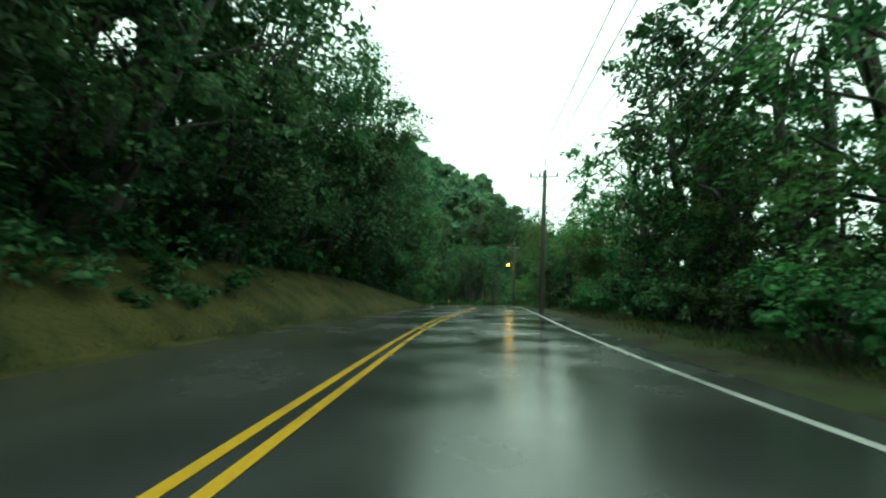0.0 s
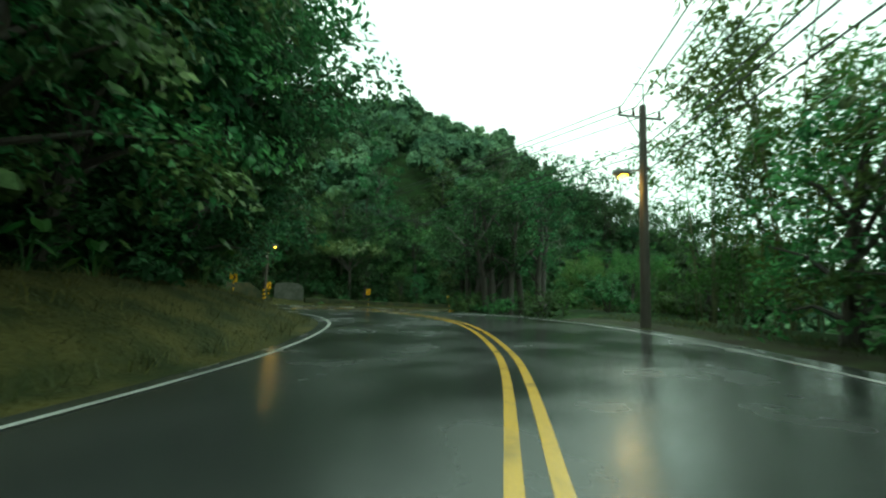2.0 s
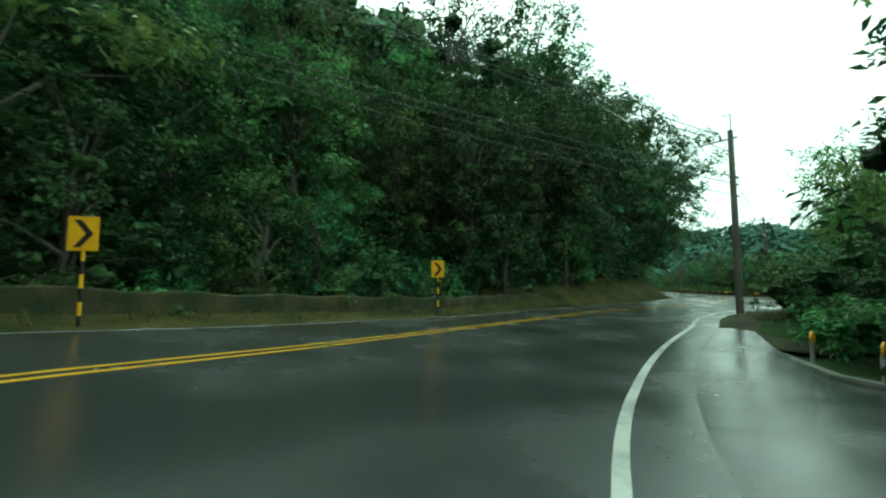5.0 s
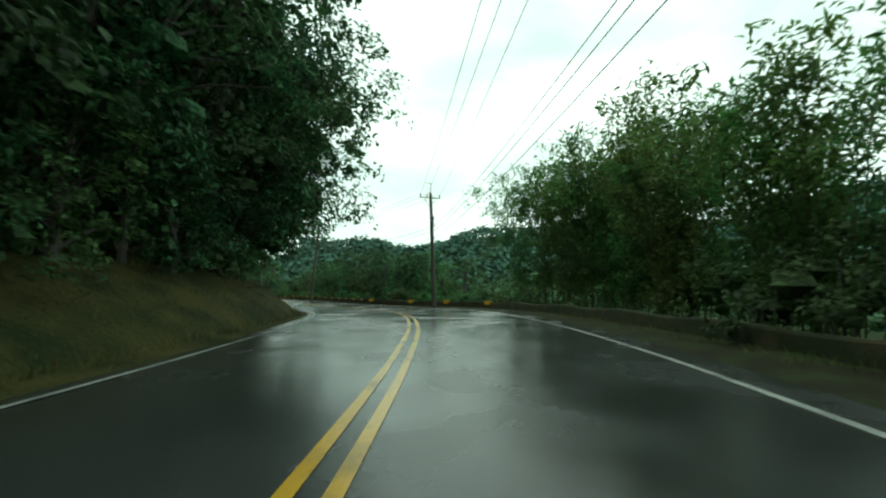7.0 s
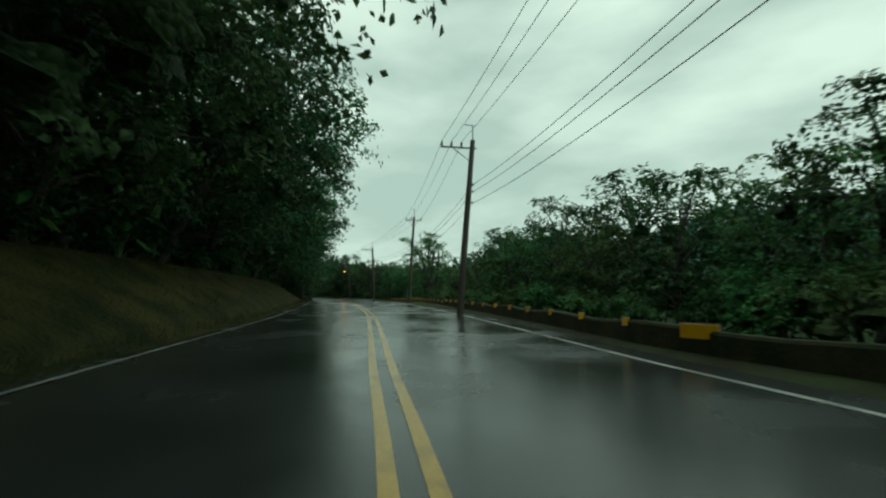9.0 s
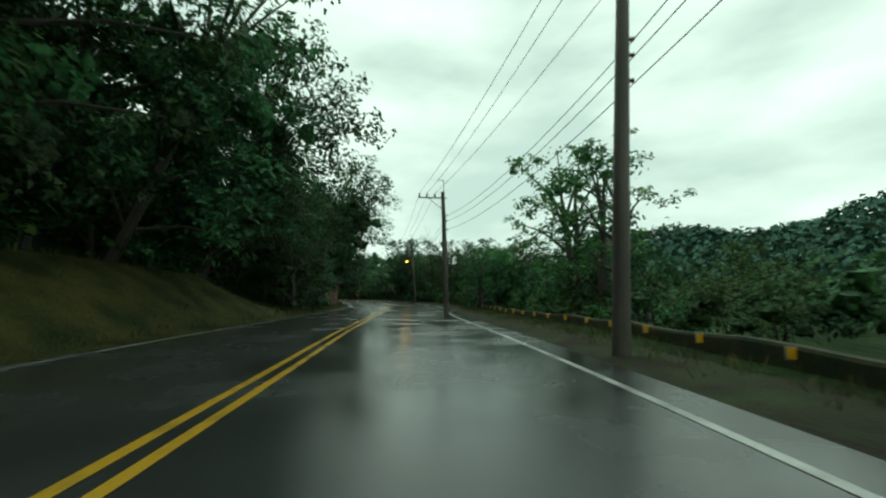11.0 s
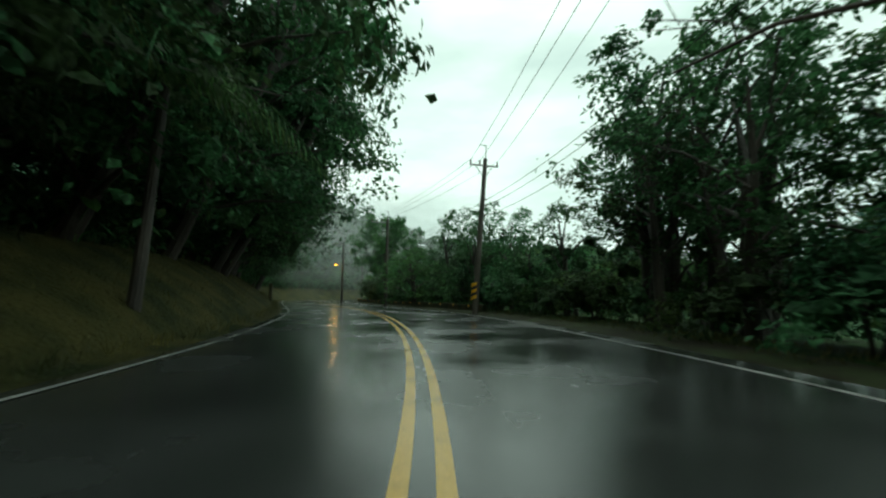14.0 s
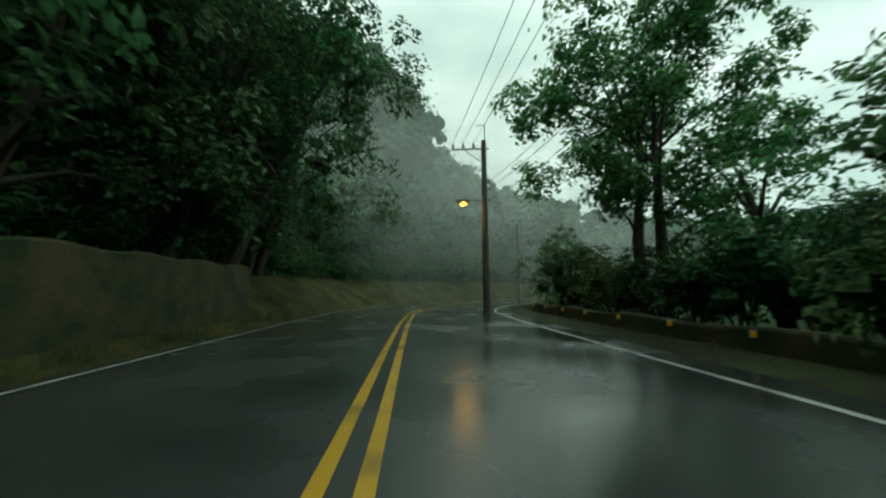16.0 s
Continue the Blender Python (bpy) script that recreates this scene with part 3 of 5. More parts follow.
for k, ((x, y), h, arm, stripes, trafo, lean) in enumerate(POLES):
    i, d = nearest(x, y)
    z = float(RZ[i[0]] - bank(RS[i[0]]) * d[0]) if d[0] > 0 else gz(x, y)
    a = POLES[max(k - 1, 0)][0]
    b = POLES[min(k + 1, len(POLES) - 1)][0]
    yaw = math.degrees(math.atan2(-(b[0] - a[0]), b[1] - a[1]))
    p = utility_pole(x, y, z, h, yaw, arm, stripes=stripes, transformer=trafo, lean=lean)
    tagged(p, "weathered concrete utility pole with steel crossarm" + (" and striped hazard bands" if stripes else ""), "utility pole", "utility poles along the road")
    u = Vector((math.cos(radians(yaw)), math.sin(radians(yaw)), 0))
    lo, hi = (-0.85, 0.85) if arm == "both" else (-1.55, 0.25)
    spots = [lo + 0.06, (lo + hi) / 2 - 0.25, hi - 0.06] if arm == "both" else [lo + 0.06, lo + 0.55, lo + 1.05]
    top = Vector((x + lean[0] * 0.95, y + lean[1] * 0.95, z + h - 0.35))
    low = Vector((x + lean[0] * 0.7, y + lean[1] * 0.7, z))
    pole_tops.append([top + u * q + Vector((0, 0, 0.28)) for q in spots] + [low + u * 0.24 + Vector((0, 0, q)) for q in (6.3, 5.95, 5.4)])


def wire(a, b, sag, r):
    bm = bmesh.new()
    n = 14
    tube(bm, [a.lerp(b, i / n) - Vector((0, 0, sag * 4 * (i / n) * (1 - i / n))) for i in range(n + 1)], r, 5)
    ob = part("power_cable", bm, M_CABLE)
    tagged(ob, "thin black overhead power cable between poles", "cable", "overhead cables")


for n, (a, b) in enumerate(zip(pole_tops, pole_tops[1:])):
    for k in range(6):
        wire(a[k], b[k], 0.35 if k < 3 else 0.5, 0.021 if n < 4 else 0.011)

street_lamp("street_lamp", (8.7, 53.4, 6.3), (8.0, 53.3, 6.15))
street_lamp("street_lamp", (96.2, 201.0, 6.3), (95.2, 200.8, 6.25))
street_lamp("street_lamp", (88.9, 263.8, 5.7), (87.9, 263.4, 5.6))
street_lamp("street_lamp", (46.4, 109.8, 6.6), (45.1, 109.4, 6.9), lit=False)

# short lamp pole on the outside of the bend
def bend_lamp_pole():
    root = new("lamp_pole")
    bm = bmesh.new()
    tube(bm, [Vector((0, 0, -0.4)), Vector((0.1, 0, 3)), Vector((0.25, 0, 6.0))], [0.14, 0.12, 0.10], 12)
    part("shaft", bm, M_POLE, root)
    for i in range(6):
        bm = bmesh.new()
        for k in range(16):
            a0, a1 = 2 * math.pi * k / 16, 2 * math.pi * (k + 1) / 16
            h0, h1 = 0.45 + i * 0.2 + 0.16 * abs((k / 8) % 2 - 1), 0.45 + i * 0.2 + 0.16 * abs(((k + 1) / 8) % 2 - 1)
            bm.faces.new([bm.verts.new((0.02 + 0.148 * math.cos(b), 0.148 * math.sin(b), h)) for b, h in ((a0, h0), (a1, h1), (a1, h1 + 0.2), (a0, h0 + 0.2))])
        part("hazard_band", bm, M_SIGN_Y if i % 2 == 0 else M_SIGN_K, root, "yellow hazard band" if i % 2 == 0 else "black hazard band")
    bm = bmesh.new()
    box(bm, 0.04, -0.16, 4.75, 0.28, -0.125, 5.15, 0.01)
    part("number_plate", bm, M_WINFRAME, root, "small white plate on the pole")
    root.matrix_world = pose(-17.1, 82.4, 1.15)
    return tagged(root, "short concrete lamp pole with striped hazard bands", "lamp pole")


bend_lamp_pole()
street_lamp("street_lamp", (-16.85, 82.4, 6.9), (-16.2, 82.2, 7.0))

# ---------------------------------------------------------------- chevron signs
def chevron_sign(x, y, z, face_yaw, size=0.62, post=1.45):
    """A black arrow on a yellow plate, pointing to the reader's right, on a banded post."""
    root = new("chevron_sign")
    w, h = size / 2, size * 0.64
    zc = post + h
    bm = bmesh.new()
    box(bm, -w, -0.012, zc - h, w, 0.012, zc + h, 0.008)
    part("plate", bm, M_SIGN_Y, root, "yellow reflective plate")
    bm = bmesh.new()
    t = w * 0.50
    pts = [(-w * 0.62, h * 0.80), (-w * 0.62 + t, h * 0.80), (w * 0.70, 0), (-w * 0.62 + t, -h * 0.80), (-w * 0.62, -h * 0.80), (w * 0.70 - t, 0)]
    front = [bm.verts.new((px, -0.017, zc + pz)) for px, pz in pts]
    backv = [bm.verts.new((px, -0.012, zc + pz)) for px, pz in pts]
    for q in ((0, 1, 2, 5), (5, 2, 3, 4)):
        bm.faces.new([front[k] for k in q])
    for k in range(6):
        bm.faces.new((front[k], backv[k], backv[(k + 1) % 6], front[(k + 1) % 6]))
    part("arrow", bm, M_SIGN_K, root, "black chevron arrow")
    n = 7
    for i in range(n):
        bm = bmesh.new()
        tube(bm, [Vector((0, 0.035, (i if i else -0.5) * zc / n)), Vector((0, 0.035, (i + 1) * zc / n))], 0.032, 10)
        part("post_band", bm, M_SIGN_Y if i % 2 else M_SIGN_K, root, "yellow post band" if i % 2 else "black post band")
    root.matrix_world = pose(x, y, z, 0, 0, face_yaw)
    return tagged(root, "yellow chevron sign with black arrow on banded post", "road sign", "chevron signs round the bend")


chevron_sign(-15.5, 73.1, 1.60, -2)
chevron_sign(-18.0, 85.4, 1.40, 12, size=0.52, post=1.4)
chevron_sign(-8.3, 91.2, 0.75, -12, size=0.52, post=1.5)
chevron_sign(1.3, 96.3, 0.55, -40, size=0.50, post=1.35)

# ---------------------------------------------------------------- foliage
rng = np.random.default_rng(7)


def leaf_quads(centers, normals, length, width, droop=0.25):
    """Diamond leaves about the given places."""
    n = len(centers)
    nm = normals + rng.normal(0, 0.42, (n, 3)) + np.array([0, 0, 0.35])
    nm /= np.linalg.norm(nm, axis=1)[:, None]
    ax = rng.normal(0, 1, (n, 3))
    ax[:, 2] -= droop
    ax -= nm * (ax * nm).sum(1)[:, None]
    ax /= np.linalg.norm(ax, axis=1)[:, None]
    sd = np.cross(nm, ax)
    L = (length * rng.uniform(0.6, 1.35, n))[:, None]
    W = (width * rng.uniform(0.7, 1.3, n))[:, None]
    bend = nm * L * 0.12
    return np.stack([centers - ax * L * 0.5 - bend, centers + sd * W * 0.5, centers + ax * L * 0.5 - bend, centers - sd * W * 0.5], 1)


def lobes_to_leaves(lobes, count, length, width, twig=0.26, per=26):
    """Leaves in small sprays that sit on the lobes of a crown."""
    lobes = np.array(lobes)
    sprays = max(count // per, 6)
    pick = rng.choice(len(lobes), sprays, p=lobes[:, 3] ** 2 / (lobes[:, 3] ** 2).sum())
    L = lobes[pick]
    v = rng.normal(0, 1, (sprays, 3))
    v /= np.linalg.norm(v, axis=1)[:, None]
    v[:, 2] = np.where(v[:, 2] < -0.6, -v[:, 2], v[:, 2])
    rad = L[:, 3] * (0.42 + 0.56 * rng.random(sprays) ** 0.6)
    sc = L[:, :3] + v * rad[:, None] * np.array([1, 1, 0.85])
    size = L[:, 3] * twig * rng.uniform(0.7, 1.3, sprays)
    off = np.clip(rng.normal(0, 1, (sprays, per, 3)), -1.7, 1.7) * np.array([0.78, 0.78, 0.5]) * size[:, None, None]
    off[:, :, 2] -= 0.16 * (off[:, :, 0] ** 2 + off[:, :, 1] ** 2) / np.maximum(size, 0.05)[:, None]
    cs = (sc[:, None, :] + off).reshape(-1, 3)
    ns = np.repeat(v * 0.7 + np.array([0, 0, 0.5]), per, axis=0)
    return leaf_quads(cs, ns, length, width)


def cube_sphere(m):
    """Quads (6 m^2, 4, 3) of a sphere of radius one."""
    g = np.tan(np.linspace(-1, 1, m + 1) * math.pi / 4)
    out = []
    for axis in range(3):
        for sign in (-1, 1):
            for i in range(m):
                for j in range(m):
                    q = []
                    for u, v in ((g[i], g[j]), (g[i + 1], g[j]), (g[i + 1], g[j + 1]), (g[i], g[j + 1])):
                        p = [0, 0, 0]
                        p[axis], p[(axis + 1) % 3], p[(axis + 2) % 3] = sign, u, v
                        q.append(p)
                    out.append(q if sign > 0 else q[::-1])
    out = np.array(out, float)
    return out / np.linalg.norm(out, axis=2)[:, :, None]


def lumps(q):
    """An uneven number in 0 to 1 for each corner of a ball, the same where quads meet."""
    h = np.sin(np.round(q, 3) @ np.array([127.1, 311.7, 74.7])) * 43758.5453
    return h - np.floor(h)


BALL = cube_sphere(2)
LUMP = lumps(BALL)


def inner_leaves(lobes, core):
    """Closed, ragged leaf mass deep in each lobe, so that no light shows through its middle."""
    out = []
    for x, y, z, r in lobes:
        k = (LUMP + 0.618 * (x * 7.3 + y * 3.1 + z)) % 1.0
        q = BALL * (core * r * (0.5 + 0.95 * k))[:, :, None]
        out.append(q * np.array([1, 1, 0.85]) + np.array([x, y, z]))
    return np.concatenate(out)


def fill_leaves(lobes, each):
    """Loose leaves deep in an open crown."""
    L = np.repeat(np.array(lobes), each, axis=0)
    v = rng.normal(0, 1, (len(L), 3))
    v /= np.linalg.norm(v, axis=1)[:, None]
    c = L[:, :3] + v * (L[:, 3] * rng.uniform(0.1, 0.7, len(L)))[:, None]
    return leaf_quads(c, v, float(L[:, 3].mean()) * 0.24, float(L[:, 3].mean()) * 0.14)


def make_tree(name, height, crown_low, radius, count, leaf, material, trunks=1, lobes_n=12, label="", trunk_r=0.18, core=0.32, lobe=0.76, limbs=2):
    root = new(name)
    lobes = []
    for i in range(lobes_n):
        f = (i + 0.5) / lobes_n
        z = crown_low + (height - crown_low) * f
        spread = radius * (0.35 + 0.75 * math.sin(math.pi * (0.18 + 0.72 * f)))
        a = i * 2.4 + rng.random() * 0.8
        q = spread * (0.25 + (0.55 + 0.4 * (1 - lobe)) * rng.random())
        r = lobe * radius * (0.36 + 0.22 * rng.random()) * (1.0 if f < 0.85 else 0.75)
        lobes.append((q * math.cos(a), q * math.sin(a), min(z, height - r * 0.6), r))
    bm = bmesh.new()
    for k in range(trunks):
        a = k * 2.5 + 0.4
        o = Vector((0.5 * k * math.cos(a), 0.5 * k * math.sin(a), 0))
        t = Vector((rng.uniform(-0.5, 0.5), rng.uniform(-0.5, 0.5), height * 0.8)) + o * 2
        pts = [o + Vector((0, 0, -0.6)), o.lerp(t, 0.3) + Vector((rng.uniform(-.15, .15), rng.uniform(-.15, .15), 0)), o.lerp(t, 0.65) + Vector((rng.uniform(-.2, .2), rng.uniform(-.2, .2), 0)), t]
        tube(bm, pts, [trunk_r * 1.25, trunk_r, trunk_r * 0.6, trunk_r * 0.15], 9)
        for (x, y, z, r) in lobes[k::max(trunks, 1) * limbs]:
            f = min(max((z - r * 0.8) / (height * 0.8), 0.15), 0.85)
            st = o.lerp(t, f * 0.8)
            en = Vector((x, y, z))
            tube(bm, [st, st.lerp(en, 0.5) + Vector((0, 0, 0.25)), en], [trunk_r * 0.42, trunk_r * 0.25, trunk_r * 0.08], 6)
    part("trunk", bm, M_BARK, root)
    deep = [b for b in lobes if b[2] < crown_low + 0.62 * (height - crown_low) and math.hypot(b[0], b[1]) < 0.62 * radius]
    q = [lobes_to_leaves(lobes, count, leaf, leaf * 0.5), fill_leaves(lobes, 15 if core else 20)]
    if core:
        q.append(inner_leaves(deep, core))
    q = np.concatenate(q)
    part_mesh("crown", quads("crown", q, material), root)
    root["label"] = label
    return root


def make_bush(name, height, radius, count, leaf, material, label):
    lobes = [(radius * 0.55 * math.cos(a), radius * 0.55 * math.sin(a), height * (0.25 + 0.38 * ((k * 7) % 5) / 4), radius * (0.45 + 0.2 * ((k * 3) % 4) / 3)) for k, a in enumerate(np.arange(0, 6.2, 0.9))]
    lobes.append((0, 0, height * 0.7, radius * 0.55))
    q = np.concatenate([lobes_to_leaves(lobes, count, leaf, leaf * 0.5), inner_leaves(lobes[:-1], 0.3), fill_leaves(lobes, 8)])
    root = new(name)
    part_mesh("crown", quads("crown", q, material), root)
    bm = bmesh.new()
    for k in range(4):
        a = k * 1.6
        tube(bm, [Vector((0, 0, -0.3)), Vector((0.3 * math.cos(a), 0.3 * math.sin(a), height * 0.35)), Vector((0.6 * radius * math.cos(a), 0.6 * radius * math.sin(a), height * 0.75))], [0.035, 0.028, 0.01], 5)
    part("stem", bm, M_BARK, root)
    root["label"] = label
    return root


M_CULM = mat("bamboo_culm", (0.11, 0.12, 0.05), rough=0.4, vary=0.3, bump=0)


def make_bamboo(name, height, label):
    root = new(name)
    cs, ns = [], []
    for k in range(11):
        bm = bmesh.new()
        a, r = rng.uniform(0, 6.28), rng.uniform(0.1, 1.0)
        o = Vector((r * math.cos(a), r * math.sin(a), -0.3))
        lean = Vector((math.cos(a), math.sin(a), 0)) * rng.uniform(0.5, 2.6)
        h = height * rng.uniform(0.65, 1.0)
        pts = [o, o + lean * 0.12 + Vector((0, 0, h * 0.4)), o + lean * 0.45 + Vector((0, 0, h * 0.78)), o + lean * 1.05 + Vector((0, 0, h * 0.97)), o + lean * 1.5 + Vector((0, 0, h * 0.93))]
        tube(bm, pts, [0.026, 0.024, 0.018, 0.010, 0.004], 5)
        part("culm", bm, M_CULM, root, "thin green bamboo culm")
        for j in range(36):
            f = rng.uniform(0.45, 3.99)
            i = int(f)
            c = pts[i].lerp(pts[i + 1], f - i) + Vector(rng.normal(0, 0.30 + 0.05 * i, 3))
            for q in range(11):
                cs.append(c + Vector(rng.normal(0, 0.17, 3)))
                ns.append((rng.normal(0, 0.6), rng.normal(0, 0.6), 0.7))
    q = leaf_quads(np.array([tuple(c) for c in cs]), np.array(ns), 0.28, 0.085, droop=0.9)
    part_mesh("crown", quads("crown", q, M_BAMBOO_LEAF), root)
    root["label"] = label
    return root


FAR_AWAY = pose(0, -400, -200)
T_DENSE = [make_tree("forest_tree", 11.0, 1.8, 3.9, 5000, 0.25, M_LEAF, 1, 34, "dense dark green broadleaf tree on the bank"),
           make_tree("forest_tree", 9.0, 1.5, 3.5, 4200, 0.24, M_LEAF_LIGHT, 1, 30, "dense leafy broadleaf tree with low branches"),
           make_tree("forest_tree", 13.0, 2.0, 4.3, 5400, 0.26, M_LEAF, 2, 38, "tall dense broadleaf tree with twin trunks")]
T_BACK = [make_tree("forest_tree", 12.0, 0.8, 4.2, 1900, 0.46, M_LEAF, 1, 26, "tall broadleaf tree further up the slope", core=0.42),
          make_tree("forest_tree", 10.5, 0.6, 4.0, 1800, 0.45, M_LEAF_LIGHT, 1, 24, "lighter green broadleaf tree up the slope", core=0.42)]
T_OPEN = [make_tree("broadleaf_tree", 7.0, 1.8, 2.7, 2900, 0.20, M_LEAF_LIGHT, 2, 30, "open-crowned broadleaf tree, light green leaves", core=0, lobe=0.6),
          make_tree("broadleaf_tree", 5.2, 0.5, 2.5, 2300, 0.20, M_LEAF_LIGHT, 1, 24, "small round broadleaf tree, fresh green leaves", core=0),
          make_tree("broadleaf_tree", 8.5, 2.4, 3.3, 3500, 0.22, M_LEAF, 3, 36, "tall broadleaf tree with several trunks", core=0, lobe=0.6),
          make_tree("broadleaf_tree", 6.2, 0.4, 2.8, 2500, 0.22, M_LEAF, 1, 26, "bushy broadleaf tree, leafy down to the ground", core=0.28)]
B_BUSH = [make_bush("shrub", 2.0, 1.5, 900, 0.18, M_LEAF_LIGHT, "leafy green roadside shrub"),
          make_bush("shrub", 2.8, 1.8, 1050, 0.20, M_LEAF, "dark green roadside shrub"),
          make_bush("shrub", 1.4, 1.3, 750, 0.17, M_LEAF_LIGHT, "low leafy shrub by the road")]
BAMBOO = [make_bamboo("bamboo_clump", 8.5, "feathery green bamboo clump"), make_bamboo("bamboo_clump", 7.0, "arching green bamboo clump")]
PROTOS = T_DENSE + T_BACK + T_OPEN + B_BUSH + BAMBOO
CATS = {"forest_tree": ("tree", "trees of the hillside forest"), "broadleaf_tree": ("tree", "roadside trees"), "shrub": ("shrub", "roadside shrubs"), "bamboo_clump": ("bamboo", "bamboo clumps")}
for p in PROTOS:
    k = p.name.split(".")[0]
    tagged(p, category=CATS[k][0], group=CATS[k][1])
used_proto = set()


def plant(proto, x, y, scale=1.0, clear=0.8, z=None, sz=1.0, lean=0.0):
    """A plant on the ground, unless it would stand on the road."""
    i, d = nearest(x, y)
    s = RS[i[0]]
    if -left_width(s) - clear < d[0] < right_width(s) + clear:
        return None
    axis = Vector((float(TX[i[0]]), float(TY[i[0]]), 0))
    m = Matrix.Translation((x, y, (gz(x, y) if z is None else z) - 0.05)) @ Matrix.Rotation(radians(lean), 4, axis) @ pose(0, 0, 0, rng.uniform(-4, 4), rng.uniform(-4, 4), rng.uniform(0, 360))
    if proto.name in used_proto:
        ob = copy_thing(proto, m)
    else:
        used_proto.add(proto.name)
        ob = proto
        ob.matrix_basis = m
    ob.scale = (scale, scale, scale * sz)
    return ob


def along(s, d):
    v = on_road(s, d)
    return v.x, v.y


# forest on the uphill side, three rows
for row, (step, d0, size) in enumerate(((5.2, 4.4, 1.0), (6.0, 8.4, 1.25), (9.0, 14.5, 1.3))):
    s = 2.0 + row
    while s < 346:
        gap = (246 < s < 268 and row == 0) or (row == 2 and not 90 < s < 170)
        if not gap:
            bend = 1.8 if 108 < s < 142 else 0.0
            x, y = along(s + rng.uniform(-1, 1), -float(left_width(s)) - d0 - bend - rng.uniform(0, 1.6))
            kinds = T_DENSE if row == 0 else T_BACK
            plant(kinds[int(rng.integers(len(kinds)))], x, y, size * (0.78 if row and 92 < s < 168 else 0.72 if 251 < s < 274 else 1.0) * rng.uniform(0.85, 1.15), clear=d0 - 1.0, lean=rng.uniform(12, 20) if row == 0 and not 108 < s < 142 else 3)
        s += step * rng.uniform(0.8, 1.2)
# undergrowth at the foot of the forest
def undergrowth():
    blocks = []
    s = 3.0
    while s < LENGTH - 12:
        if not 244 < s < 268:
            for off, r in ((1.3, 0.75), (2.6, 0.9), (3.7, 1.5), (5.2, 2.3)) if s < 45 else ((3.6, 0.8), (4.1, 1.7), (5.2, 2.5)):
                x, y = along(s + rng.uniform(-0.8, 0.8), -float(left_width(s)) - off - (1.8 if 98 < s < 142 else 0.5) - rng.uniform(0, 0.6))
                z = gz(x, y)
                rr = r * rng.uniform(0.7, 1.25)
                lobes = [(x + rng.normal(0, 0.5), y + rng.normal(0, 0.5), z + rr * rng.uniform(0.3, 1.9), rr * rng.uniform(0.45, 0.75)) for _ in range(4)]
                blocks.append(lobes_to_leaves(lobes, 250, 0.32, 0.14, twig=0.5, per=13))
        s += 1.7
    return tagged(new("undergrowth", quads("undergrowth", np.concatenate(blocks), M_LEAF)), "dark tangled ferns and creepers at the forest edge", "undergrowth", kind="stuff")


undergrowth()

# downhill side: (from, to, spacing, offset, plants, size)
RIGHT = [
    (4, 34, 3.2, 3.4, T_OPEN[:1] + T_OPEN[2:3], 1.0), (6, 38, 6.0, 8.0, T_OPEN[:3], 1.05), (44, 60, 7.0, 9.0, T_OPEN[:1], 1.0), (36, 66, 4.6, 4.8, T_OPEN[1:2], 0.85), (34, 64, 2.6, 3.2, B_BUSH, 0.8),
    (42, 74, 5.2, 5.6, T_OPEN[:1], 1.15), (158, 172, 3.6, 6.6, BAMBOO, 1.0), (74, 85, 2.4, 6.0, BAMBOO, 1.15), (76, 86, 4.0, 9.0, T_OPEN[3:], 1.0), (66, 80, 2.8, 4.6, B_BUSH[::2], 0.75), (72, 92, 2.8, 7.0, B_BUSH, 0.8), (58, 68, 3.4, 4.6, BAMBOO, 0.9),
    (130, 146, 3.0, 6.4, BAMBOO, 0.8), (130, 160, 2.4, 3.4, B_BUSH, 0.9), (150, 166, 4.2, 4.6, BAMBOO, 0.9), (152, 168, 4.0, 6.5, T_OPEN[1:2], 0.9), (167, 176, 2.6, 4.4, BAMBOO, 1.1),
    (176, 222, 2.2, 3.8, B_BUSH[::2], 0.8), (176, 222, 2.8, 6.0, B_BUSH[:2], 0.8), (182, 224, 3.0, 5.6, T_OPEN[1:2] + T_OPEN[3:], 0.74), (190, 224, 4.0, 8.0, T_OPEN[1:2] + T_OPEN[3:], 0.98),
    (222, 262, 2.3, 5.6, B_BUSH, 0.9), (238, 262, 3.0, 7.5, T_OPEN[1:2] + T_OPEN[3:], 0.72),
    (258, 284, 2.6, 4.6, T_OPEN[1:2] + T_OPEN[3:], 0.85), (262, 300, 2.4, 3.4, B_BUSH, 0.9), (266, 284, 4.5, 8.0, T_OPEN[3:], 1.1),
    (283, 295, 2.8, 4.0, T_OPEN[2:], 1.0), (286, 296, 3.2, 6.5, T_OPEN[:1], 1.1),
    (296, 346, 2.0, 3.7, B_BUSH[:2], 1.15), (298, 346, 3.4, 6.0, T_OPEN[1:2] + B_BUSH[1:2], 0.75), (300, 316, 2.8, 4.6, T_OPEN[3:], 0.85), (322, 336, 3.0, 6.0, T_OPEN[1:2] + T_OPEN[3:], 0.95),
    (346, 380, 3.0, 3.6, B_BUSH + T_OPEN[1:2], 0.9), (4, 90, 9.0, 12.0, T_OPEN[1:2], 0.9), (226, 340, 8.0, 11.0, T_OPEN[1:2], 0.9),
]
